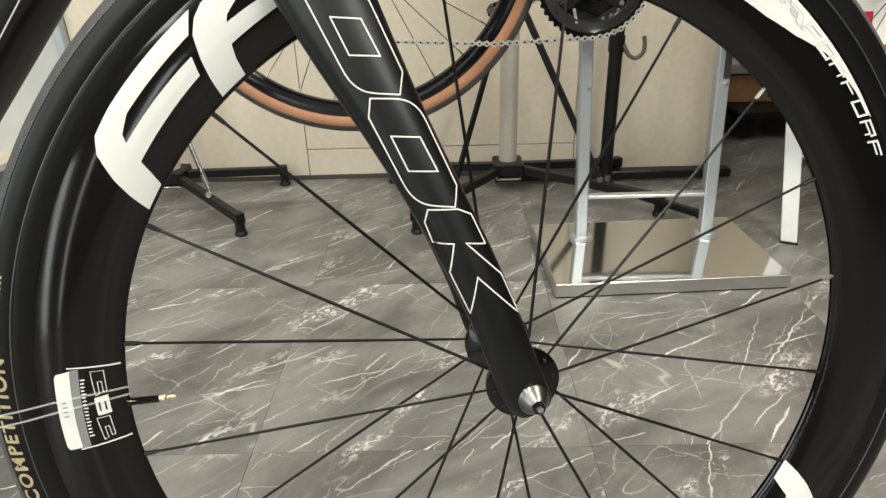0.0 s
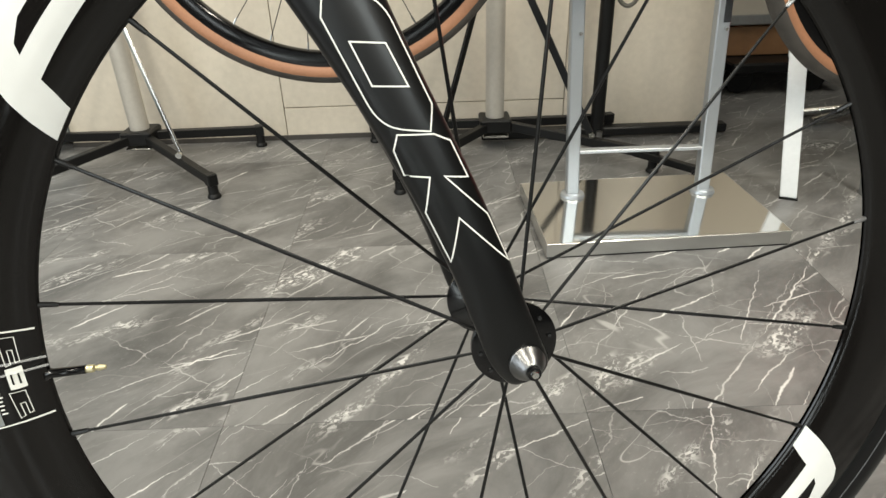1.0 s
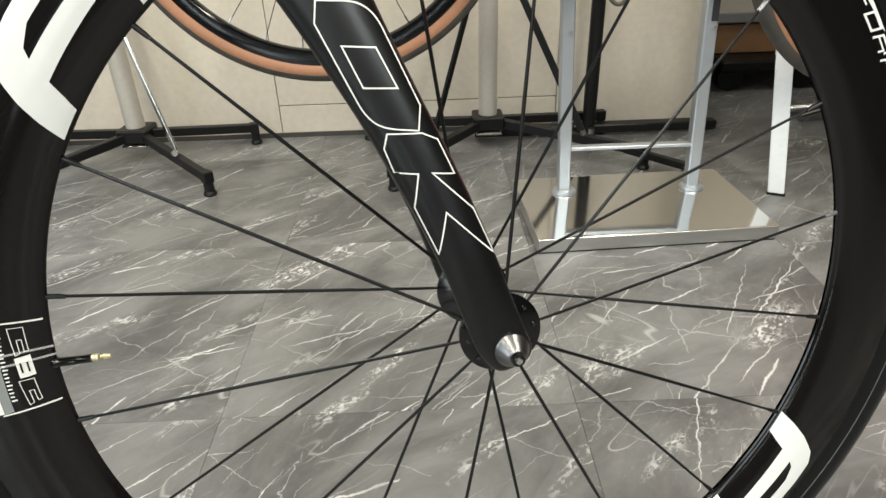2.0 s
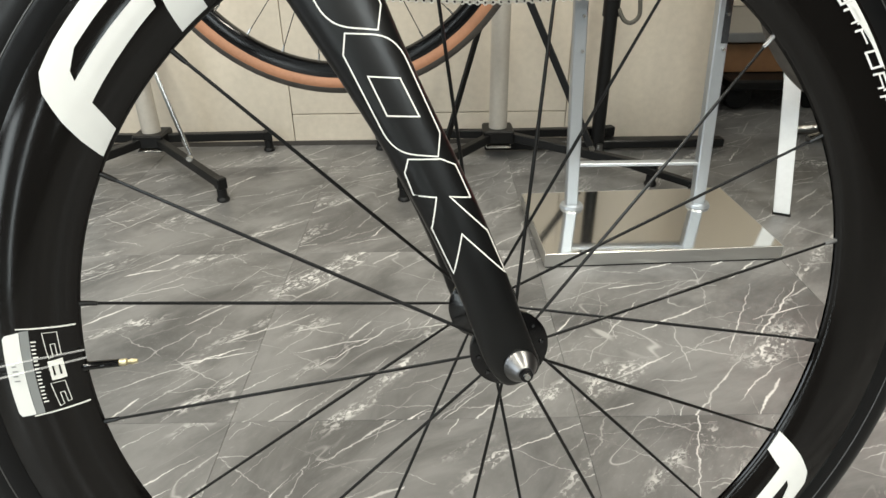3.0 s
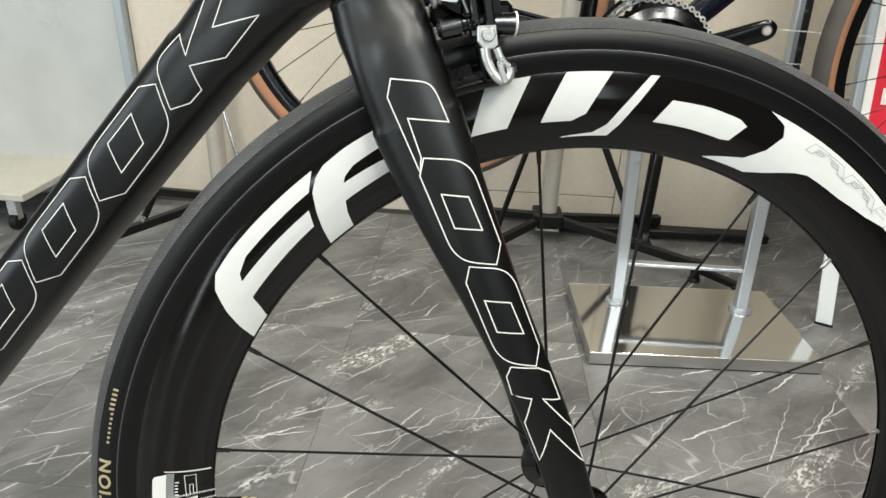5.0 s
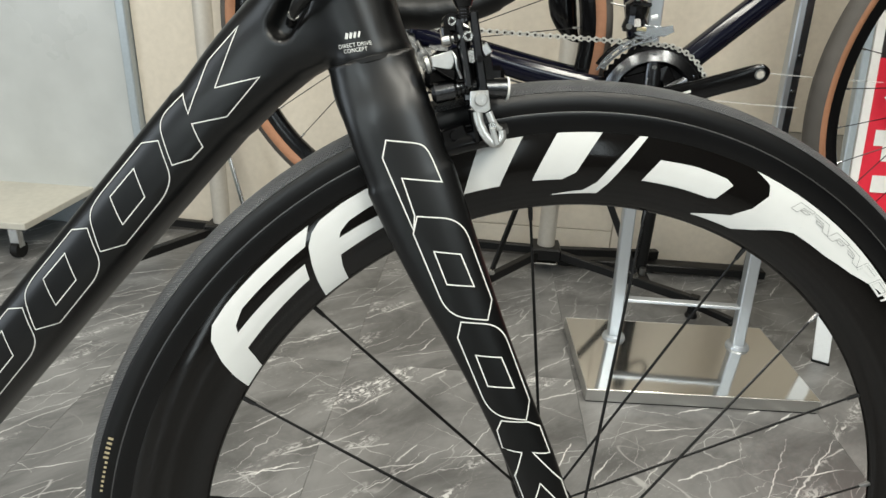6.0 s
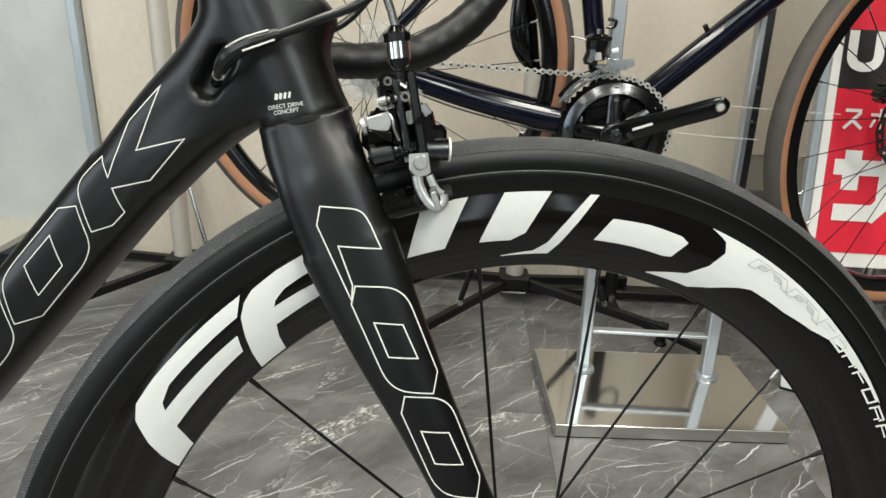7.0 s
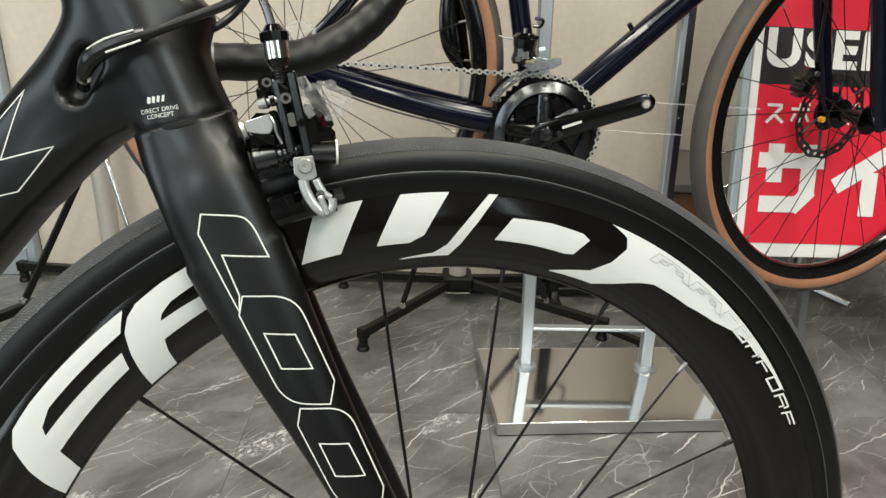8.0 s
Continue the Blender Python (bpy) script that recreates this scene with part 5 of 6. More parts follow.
part("stay_cable", tube(bmesh.new(), smooth_path([(0.05, -0.066, -0.022), (0.14, -0.062, -0.052), (0.25, -0.050, -0.078), (0.36, -0.036, -0.098)], 5), 0.0017, 8), HOUSING, gravel)

# crankset
RING_C = Vector((0.42, -0.048, -0.086))


def chainring_mesh(radius, teeth, y, thick):
    bm = bmesh.new()
    outer_a, outer_b, inner_a, inner_b = [], [], [], []
    for k in range(teeth * 4):
        a = 2 * math.pi * k / (teeth * 4)
        r = radius + (0.0026 if k % 4 in (1, 2) else -0.0012)
        for ring, rr, yy in ((outer_a, r, y), (outer_b, r, y + thick), (inner_a, radius * 0.74, y), (inner_b, radius * 0.74, y + thick)):
            ring.append(bm.verts.new((rr * math.cos(a), yy, rr * math.sin(a))))
    n = teeth * 4
    for k in range(n):
        j = (k + 1) % n
        bm.faces.new((outer_a[k], outer_a[j], inner_a[j], inner_a[k]))
        bm.faces.new((outer_b[k], inner_b[k], inner_b[j], outer_b[j]))
        bm.faces.new((outer_a[k], outer_b[k], outer_b[j], outer_a[j]))
        bm.faces.new((inner_a[k], inner_a[j], inner_b[j], inner_b[k]))
    return bm


crank = part("crankset", chainring_mesh(0.0950, 46, -0.002, 0.004), BLACK_GLOSS, gravel, "glossy black double crankset", at=Matrix.Translation(RING_C), smooth=False)
part("ring_cover", lathe(bmesh.new(), [(0.064, -0.0040), (0.0695, -0.0100), (0.0858, -0.0030), (0.0880, -0.0010), (0.0880, 0.0), (0.064, 0.0)], 72, closed=True), DARK_ALLOY, crank, "black outer ring", sharp=35)
part("inner_ring", chainring_mesh(0.070, 34, 0.008, 0.004), BLACK_GLOSS, crank, smooth=False)
part("ring_backing", lathe(bmesh.new(), [(0.012, 0.006), (0.040, 0.004), (0.069, 0.005), (0.072, 0.009), (0.070, 0.014), (0.012, 0.018)], 64, closed=True), RUBBER, crank, "black dished inner face", sharp=35)
part("ring_bolt_plate", lathe(bmesh.new(), [(0.036, -0.001), (0.040, -0.003), (0.064, -0.002), (0.066, 0.002), (0.036, 0.002)], 5, closed=True), BLACK_GLOSS, crank, smooth=False)
for a in (95, 35, -40, -140, 175):
    w = Vector((math.cos(radians(a)), 0, math.sin(radians(a))))
    part("spider_arm", tube(bmesh.new(), [w * 0.012 + Vector((0, -0.006, 0)), w * 0.05 + Vector((0, -0.006, 0)), w * 0.080 + Vector((0, -0.002, 0))], [0.0065, 0.0055, 0.0040], 14, 2.3, (0, -1, 0)), DARK_ALLOY if a in (95, 35) else BLACK_GLOSS, crank)
    part("ring_bolt", rod(bmesh.new(), w * 0.060 + Vector((0, -0.012, 0)), w * 0.060 + Vector((0, -0.0135, 0)), 0.0042, 0.0038, 14), SATIN_ALLOY if a in (95, -40) else BLACK_GLOSS, crank)
ARM = Vector((0.581, -0.072, -0.026)) - RING_C
ARM_WAY = Vector((ARM.x, 0, ARM.z)).normalized()
ARM_UP = Vector((-ARM_WAY.z, 0, ARM_WAY.x))
arm_b = bmesh.new()
reach = Vector((ARM.x, 0, ARM.z)).length
arm_rows = [(-0.026, -0.0040, 0.008, 0.0030), (-0.021, -0.0025, 0.0165, 0.0050), (-0.006, 0.0, 0.0215, 0.0068), (0.020, 0.0015, 0.0200, 0.0074), (0.060, 0.0015, 0.0178, 0.0072),
            (0.110, 0.0008, 0.0168, 0.0066), (reach - 0.012, 0.0, 0.0170, 0.0062), (reach + 0.005, 0.0, 0.0152, 0.0056), (reach + 0.012, 0.0, 0.0112, 0.0048), (reach + 0.0165, 0.0, 0.0040, 0.0030)]
loft(arm_b, [(ARM_WAY * t + ARM_UP * c + Vector((0, -0.014 - 0.010 * max(0.0, t) / reach, 0)), h, w, ARM_UP, Vector((0, 1, 0))) for t, c, h, w in blended(arm_rows, 4)], 28, 3.4)
part("arm_cap", lathe(bmesh.new(), [(0, -0.0245), (0.006, -0.0245), (0.0085, -0.0235), (0.011, -0.0235), (0.0125, -0.0215), (0.0125, -0.018)], 28), DARK_ALLOY, crank, sharp=35)
crank_arm = part("crank_arm", arm_b, BLACK_GLOSS, crank, "glossy black crank arm", sharp=50)
HOLE = ARM_WAY * reach + Vector((0, -0.024, 0))
part("pedal_hole", rod(bmesh.new(), HOLE + Vector((0, 0.004, 0)), HOLE + Vector((0, -0.0062, 0)), 0.0086, 0.0084, 24), SATIN_ALLOY, crank_arm, "threaded pedal hole")
part("pedal_hole_core", rod(bmesh.new(), HOLE + Vector((0.0006, -0.0050, -0.0006)), HOLE + Vector((0.0006, -0.0064, -0.0006)), 0.0062, 0.0062, 20), STAND_GREY, crank_arm)
p = ARM_WAY * 0.046 + ARM_UP * 0.004 + Vector((0, -0.0248, 0))
part("arm_print_bar", bar(bmesh.new(), p - ARM_WAY * 0.017, p + ARM_WAY * 0.017, 0.0012, 0.0042), LINE_WHITE, crank_arm, "pale printed bar", smooth=False)
FAR = Vector((-ARM.x, 0.118, -ARM.z))
far_arm = part("far_crank_arm", tube(bmesh.new(), [Vector((0, 0.105, 0)), FAR * 0.9 + Vector((0, 0.011, 0)), FAR, FAR * 1.06 - Vector((0, 0.007, 0))], [0.015, 0.0135, 0.0135, 0.006], 14, 0.5, (0, 0, 1)), BLACK_GLOSS, crank)
part("pedal_hole", rod(bmesh.new(), FAR + Vector((0, -0.0072, 0)), FAR + Vector((0, -0.0082, 0)), 0.0078, 0.0076, 20), NIPPLE_GREY, far_arm)
# the dark chromed crescent with its bolts below the spider, and a bright pin
crescent = bmesh.new()
rings = []
for y in (-0.0030, -0.0060):
    lower = [(0.0780, a) for a in range(-88, -31, 6)]
    upper = [(0.0560 + 0.010 * abs((a + 60) / 28) ** 2, a) for a in range(-34, -89, -6)]
    rings.append([crescent.verts.new((r * math.cos(radians(a)), y, r * math.sin(radians(a)))) for r, a in lower + upper])
ring_faces(crescent, rings)
part("ring_crescent", crescent, DARK_ALLOY, crank, "dark chromed ring web", smooth=False)
for a in (-74, -62, -50):
    w = Vector((math.cos(radians(a)), 0, math.sin(radians(a)))) * 0.0665
    part("ring_bolt", rod(bmesh.new(), w + Vector((0, -0.0060, 0)), w + Vector((0, -0.0078, 0)), 0.0036, 0.0032, 14), SATIN_ALLOY, crank)
part("ring_pin", bar(bmesh.new(), (-0.026, -0.0075, -0.070), (-0.032, -0.0075, -0.046), 0.003, 0.005, 0.0008), BRIGHT_ALLOY, crank, "bright steel pin")
part("ring_pin", bar(bmesh.new(), (-0.012, -0.0085, 0.020), (-0.012, -0.0085, 0.042), 0.003, 0.004, 0.0008), BRIGHT_ALLOY, crank, "bright steel pin")

# chain, link by link
def disc(bm, c, r, thick, sides=10):
    return rod(bm, c - Vector((0, thick / 2, 0)), c + Vector((0, thick / 2, 0)), r, None, sides)


def chain_meshes(pts):
    """Plates of the links, and the dark pins that hold them."""
    bm, pins = bmesh.new(), bmesh.new()
    i = 0
    for a, b in zip(pts, pts[1:]):
        a, b = Vector(a), Vector(b)
        n = max(1, round((b - a).length / 0.0127))
        for k in range(n):
            p, q = a.lerp(b, k / n), a.lerp(b, (k + 1) / n)
            outer = i % 2
            y, lobe, waist = (0.0034, 0.0047, 0.0050) if outer else (0.0022, 0.0036, 0.0038)
            for s_ in (-1, 1):
                off = Vector((0, s_ * y, 0))
                bar(bm, p + off, q + off, 0.0011, waist)
                if outer:
                    disc(bm, p + off, lobe, 0.0011)
                    disc(bm, q + off, lobe, 0.0011)
            disc(pins, p, 0.0019, 0.0092, 8)
            i += 1
    return bm, pins


arc = [RING_C + Vector((0.0955 * math.cos(radians(a)), 0, 0.0955 * math.sin(radians(a)))) for a in range(92, -94, -15)]
plates, pins = chain_meshes([Vector((0.02, -0.048, 0.017)), *arc, Vector((0.255, -0.048, -0.187)), Vector((0.052, -0.048, -0.178)), Vector((0.012, -0.048, -0.158))])
chain = part("chain", plates, surface("nickel_chain", (0.74, 0.72, 0.66), 0.32, 0.7, vary=0.15), gravel, "silver chain", smooth=False)
part("chain_pin", pins, STAND_BLACK, chain, "dark chain pins")

# cassette, rear derailleur, front derailleur
cassette = part("cassette", chainring_mesh(0.024, 12, -0.050, 0.002), SATIN_ALLOY, gravel, "silver cassette", smooth=False)
for k, r in enumerate((0.028, 0.032, 0.036, 0.040, 0.044)):
    part("sprocket", chainring_mesh(r, 14 + 2 * k, -0.046 + 0.004 * k, 0.002), SATIN_ALLOY, cassette, smooth=False)
mech = part("rear_derailleur", tube(bmesh.new(), smooth_path([(0.012, -0.068, -0.010), (0.030, -0.075, -0.035), (0.045, -0.068, -0.065), (0.050, -0.060, -0.085)], 4), 0.011, 14), BLACK_GLOSS, gravel, "black rear derailleur")
for x, z in ((0.020, -0.085), (0.020, -0.155)):
    part("jockey_wheel", chainring_mesh(0.021, 11, -0.050, 0.004), BLACK_GLOSS, mech, at=Matrix.Translation((x, 0, z)), smooth=False)
part("cage", bar(bmesh.new(), (0.020, -0.056, -0.080), (0.020, -0.056, -0.160), 0.002, 0.016, 0.001), BLACK_GLOSS, mech)
front_mech = part("front_derailleur", tube(bmesh.new(), [(0.374, -0.046, 0.076), (0.374, -0.046, 0.070), (0.374, -0.046, 0.058), (0.374, -0.046, 0.048), (0.375, -0.046, 0.036), (0.376, -0.046, 0.030)], [0.014, 0.0205, 0.0195, 0.0175, 0.0220, 0.0205], 12), BLACK_GLOSS, gravel, "black and silver front derailleur")
part("band", box(bmesh.new(), (0.034, 0.010, 0.007), (0.376, -0.062, 0.070), None, 0.002), BLACK_GLOSS, front_mech)
part("gold_link", box(bmesh.new(), (0.016, 0.006, 0.006), (0.382, -0.064, 0.033), None, 0.001), BRASS, front_mech, "gold-toned link")
part("clamp_bolt", rod(bmesh.new(), (0.371, -0.060, 0.076), (0.371, -0.060, 0.084), 0.0035), SATIN_ALLOY, front_mech)
part("clamp_bolt", rod(bmesh.new(), (0.396, -0.060, 0.050), (0.406, -0.060, 0.053), 0.0042), WHITE_PAINT, front_mech)
part("cable_end", rod(bmesh.new(), (0.352, -0.060, 0.066), (0.328, -0.060, 0.070), 0.0013), SATIN_ALLOY, front_mech)
part("pinch_bolt", rod(bmesh.new(), (0.362, -0.062, 0.036), (0.362, -0.068, 0.036), 0.0045), SATIN_ALLOY, front_mech)
CAGE_SILVER = surface("silver_cage_plate", (0.52, 0.54, 0.56), 0.22, 0.85, vary=0.12, grain=300, bump=0.01)


def on_ring(r, a, y):
    return (RING_C.x + r * math.cos(radians(a)), y, RING_C.z + r * math.sin(radians(a)))


def band(name, r0, r1, a0, a1, y0, y1, label="", material=None):
    """A bent strip that follows the chainring."""
    bm = bmesh.new()
    n = max(2, int(abs(a1 - a0) / 5))
    rings = []
    for k in range(n + 1):
        a = a0 + (a1 - a0) * k / n
        rings.append([bm.verts.new(on_ring(r, a, y)) for r, y in ((r0, y0), (r1, y0), (r1, y1), (r0, y1))])
    ring_faces(bm, rings)
    return part(name, bm, material or CAGE_SILVER, front_mech, label, smooth=False)


band("cage_rail", 0.1090, 0.1130, 93, 154, -0.0590, -0.0575, "silver cage rail")
band("cage_rail", 0.1010, 0.1045, 98, 150, -0.0590, -0.0575, "silver cage rail")
for a in (97, 106, 116, 127, 138, 148):
    band("cage_web", 0.1040, 0.1096, a - 2.0, a + 2.2, -0.0587, -0.0578)
band("cage_rail", 0.1060, 0.1160, 90, 150, -0.0400, -0.0385, "inner cage plate", DARK_ALLOY)
plate("cage_shoulder", [(0.372, 0.026), (0.386, 0.040), (0.412, 0.037), (0.432, 0.041), (0.436, 0.031), (0.420, 0.022), (0.404, 0.026), (0.392, 0.016)], -0.0640, -0.0600, CAGE_SILVER, front_mech, "folded silver cage shoulder")
part("cage_fold", bar(bmesh.new(), (0.326, -0.062, -0.030), (0.388, -0.062, 0.030), 0.002, 0.0026, 0.0006), CAGE_SILVER, front_mech, "bright folded edge")

# front disc and caliper
def rotor_mesh():
    """A wavy brake disc with a ring of slots and curved arms."""
    bm = bmesh.new()
    n = 96
    rows = []
    for k in range(n):
        a = 2 * math.pi * k / n
        wave = 0.0014 * math.sin(12 * a)
        rows.append([[bm.verts.new((r * math.cos(a), y, r * math.sin(a))) for y in (0.0455, 0.0473)] for r in (0.0635 + wave, 0.0685 + wave, 0.0745 + wave, 0.0795 + wave)])
    for k in range(n):
        a, b = rows[k], rows[(k + 1) % n]
        for i in range(3):
            if i == 1 and k % 4 in (0, 1):
                continue
            for side in (0, 1):
                bm.faces.new((a[i][side], a[i + 1][side], b[i + 1][side], b[i][side]))
    for k in range(6):
        a = radians(60 * k)
        tube(bm, [(0.028 * math.cos(a), 0.0464, 0.028 * math.sin(a)), (0.050 * math.cos(a + 0.35), 0.0464, 0.050 * math.sin(a + 0.35)), (0.066 * math.cos(a + 0.42), 0.0464, 0.066 * math.sin(a + 0.42))], 0.0036, 6, 0.3, (0, -1, 0))
    return bm


part("disc_rotor", rotor_mesh(), surface("dark_disc_steel", (0.12, 0.115, 0.11), 0.3, 0.9, vary=0.15), fore_wheel, "perforated dark steel brake disc", at=Matrix.Translation((0, 0.004, -0.010)), smooth=False)
part("rotor_carrier", lathe(bmesh.new(), [(0.010, 0.050), (0.030, 0.052), (0.036, 0.056), (0.030, 0.060), (0.010, 0.060)], 32, closed=True), BLACK_GLOSS, fore_wheel, sharp=35)
caliper = part("disc_caliper", box(bmesh.new(), (0.030, 0.030, 0.050), (0.916, 0.052, 0.010), Matrix.Rotation(radians(28), 3, "Y"), 0.006), BLACK_GLOSS, gravel, "black disc brake caliper", at=STEER)
for k in range(4):
    part("caliper_fin", box(bmesh.new(), (0.012, 0.020, 0.003), (0.900, 0.048, -0.014 + 0.009 * k), Matrix.Rotation(radians(28), 3, "Y"), 0.0008), BLACK_GLOSS, caliper)
part("caliper_bolt", rod(bmesh.new(), (0.922, 0.036, 0.026), (0.922, 0.032, 0.026), 0.005), SATIN_ALLOY, caliper)
part("hub_reflector", rod(bmesh.new(), (-0.042, 0.034, -0.010), (-0.042, 0.026, -0.010), 0.0055), surface("amber_plastic", (0.8, 0.35, 0.03), 0.3), fore_wheel)
part("brake_hose", tube(bmesh.new(), smooth_path([(0.925, 0.045, 0.045), (0.915, 0.040, 0.10), (0.90, 0.035, 0.20), (0.885, 0.02, 0.33)], 5), 0.0026, 8), HOUSING, gravel, at=STEER)
# dark glossy flap that hangs beside the rear wheel, and the clear wrapping round the gears
flap_pts = [(0.258, 0.06, 0.150), (0.258, 0.06, 0.09), (0.266, 0.06, 0.045), (0.283, 0.06, 0.012), (0.302, 0.06, -0.004)]
part("mud_flap", tube(bmesh.new(), smooth_path(flap_pts, 4), [0.020, 0.021, 0.022, 0.023, 0.024, 0.0245, 0.025, 0.0245, 0.024, 0.022, 0.020, 0.017, 0.014, 0.011, 0.008, 0.005, 0.003][:17], 16, 0.35, (1, 0, 0)), BLACK_GLOSS, gravel, "glossy black flap")
for wx, wy, wz, sx, sz, seed in ((0.052, -0.085, -0.040, 0.046, 0.036, 1.0), (0.014, -0.080, 0.062, 0.030, 0.022, 5.0), (-0.012, -0.082, -0.020, 0.034, 0.034, 9.0)):
    wrap = bmesh.new()
    bmesh.ops.create_icosphere(wrap, subdivisions=4, radius=1.0)
    for v in wrap.verts:
        d = v.co.normalized()
        crease = 1 - abs(noise.noise(d * 1.7 + Vector((seed, 0, 0)))) * 0.7 - abs(noise.noise(d * 4.0 + Vector((0, seed, 0)))) * 0.25
        v.co = Vector((d.x * sx, d.y * 0.014, d.z * sz)) * crease
    part("plastic_wrap", wrap, WRAP, gravel, "crumpled clear plastic wrapping", at=Matrix.Translation((wx, wy, wz)), sharp=12)
for z, x0, x1 in ((-0.024, 0.592, 0.78), (-0.073, 0.520, 0.655)):
    part("clear_tie", tube(bmesh.new(), [(x0, -0.072, z), ((x0 + x1) / 2, -0.072, z - 0.003), (x1, -0.072, z - 0.004)], 0.0011, 6), CLEAR, gravel, "clear plastic tie")


# ---------------------------------------------------------------- polished plate with its two aluminium posts
PLATE_M = ROOM @ Matrix.Translation((0.605, -0.525, 0))
post_stand = thing("display_stand", PLATE_M, "aluminium H-frame display stand on a mirror-polished steel base plate", "display stand")
PLATE_AT = Matrix.Translation((-0.222, -0.15, 0)) @ Matrix.Rotation(radians(2.45), 4, "Z")
part("base_plate", box(bmesh.new(), (0.4290, 0.2650, 0.0255), (0.216, 0.134, 0.01575), None, 0.0003), MIRROR_PLATE, post_stand, "mirror-polished steel base plate", at=PLATE_AT)
# black sheet added for the shadow line between plate and floor
part("shadow_gap", box(bmesh.new(), (0.428, 0.264, 0.003), (0.216, 0.134, 0.0015)), RUBBER, post_stand, "thin black sheet drawing the shadow line under the plate", at=PLATE_AT, smooth=False)
for size, middle in (((0.432, 0.0015, 0.0253), (0.216, 0.00075, 0.01565)), ((0.432, 0.0015, 0.0253), (0.216, 0.26725, 0.01565)),
                     ((0.0015, 0.265, 0.0253), (0.00075, 0.134, 0.01565)), ((0.0015, 0.265, 0.0253), (0.43125, 0.134, 0.01565))):
    part("plate_edge", box(bmesh.new(), size, middle, None, 0.0006), PLATE_EDGE, post_stand, "ground satin steel edge of the plate", at=PLATE_AT)


for x, lean_x in ((-0.1397, -0.0382), (0.1169, -0.0497)):
    slant = box(bmesh.new(), (0.0235, 0.0235, 1.321), (0, 0, 0.6895), None, 0.0022)
    for v in slant.verts:
        v.co.x += lean_x * v.co.z
        v.co.y += 0.009 * v.co.z
    post = part("post", slant, ALU, post_stand, "square aluminium post", smooth=False, at=Matrix.Translation((x, 0.047, 0)))
    part("weld_collar", lathe(bmesh.new(), [(0.008, -0.004), (0.024, -0.004), (0.022, 0.002), (0.016, 0.004), (0.008, 0.004)], 24, closed=True), ALU, post, "small welded collar",
         at=Matrix.Translation((0, 0, 0.033)) @ Matrix.Rotation(radians(90), 4, "X"))
    for z in (0.34, 0.40, 0.556, 0.616):
        part("peg", rod(bmesh.new(), (0.004 + lean_x * z, -0.011 + 0.009 * z, z), (0.004 + lean_x * z, -0.018 + 0.009 * z, z), 0.003), CHROME, post)
# plain dark strip on the right post's front, from z 0.35 up
face_strip = box(bmesh.new(), (0.0125, 0.002, 0.98), (0.0048, -0.0120, 0.84), None, 0.0004)
for v in face_strip.verts:
    v.co.x -= 0.0497 * v.co.z
    v.co.y += 0.009 * v.co.z
part("dark_face_strip", face_strip, surface("dark_strip_steel", (0.11, 0.115, 0.125), 0.25, 0.9, vary=0.15), post, "dark strip on the front face of the post", smooth=False)
part("cross_bar", box(bmesh.new(), (0.2325, 0.018, 0.0065), (-0.0165, 0.047, 0.121), None, 0.001), ALU, post_stand, "aluminium cross bar")
part("cradle", tube(bmesh.new(), smooth_path([(-0.149, 0.033, 0.555), (-0.149, 0.012, 0.545), (-0.145, -0.02, 0.530), (-0.140, -0.035, 0.535)], 4), 0.006, 10), RUBBER, post_stand, "black rubber cradle under the raised bike")


# ---------------------------------------------------------------- column stands with splayed legs
def column_stand(u, feet, label):
    st = thing("work_stand", ROOM @ Matrix.Translation((u, -0.115, 0)), label, "bike stand", "work stands along the cabinet")
    part("column", rod(bmesh.new(), (0, 0, 0.065), (0, 0, 1.5), 0.0225, 0.0215, 32), STAND_GREY, st, "grey steel column")
    part("hub_box", box(bmesh.new(), (0.075, 0.075, 0.034), (0, 0, 0.064), None, 0.004), STAND_BLACK, st)
    part("hub_plate", box(bmesh.new(), (0.062, 0.05, 0.006), (0, -0.012, 0.040), None, 0.002), CHROME, st, "steel plate under the column")
    for fx, fy, brace in feet:
        leg = part("leg", bar(bmesh.new(), (fx * 0.08, fy * 0.08, 0.062), (fx, fy, 0.042), 0.018, 0.021, 0.0015), STAND_BLACK, st, "black flat steel leg")
        part("end_cap", box(bmesh.new(), (0.022, 0.022, 0.026), (fx, fy, 0.042), Matrix.Rotation(math.atan2(fy, fx), 3, "Z"), 0.002), STAND_BLACK, leg)
        part("foot", lathe(bmesh.new(), [(0, 0), (0.0130, 0), (0.0145, 0.003), (0.0135, 0.007), (0.0110, 0.010), (0.0105, 0.031), (0, 0.031)], 20), RUBBER, leg, "round black rubber foot", at=Matrix.Translation((fx, fy, 0)) @ Matrix.Rotation(radians(90), 4, "X"))
        if brace:
            top = Vector((fx * 0.06, fy * 0.06, brace))
            end = Vector((fx * 0.62, fy * 0.62, 0.068))
            part("brace", bar(bmesh.new(), top, end, 0.006, 0.016, 0.001), CHROME if brace == 0.39 else STAND_BLACK, st, "diagonal brace")
            part("brace_bolt", rod(bmesh.new(), end + Vector((0, -0.006, 0)), end + Vector((0, -0.014, 0)), 0.007), CHROME, st)
    return st


column_stand(-0.515, ((0.235, -0.245, 0.39), (-0.205, -0.275, 0.36), (0.265, 0.075, 0.0), (-0.27, 0.075, 0.0)), "work stand with grey column and four black legs")
braced_stand = column_stand(0.345, ((-0.225, -0.255, 0.45), (0.335, -0.19, 0.46), (-0.30, 0.075, 0.0), (0.30, 0.075, 0.0)), "work stand with grey column, black legs and braces")

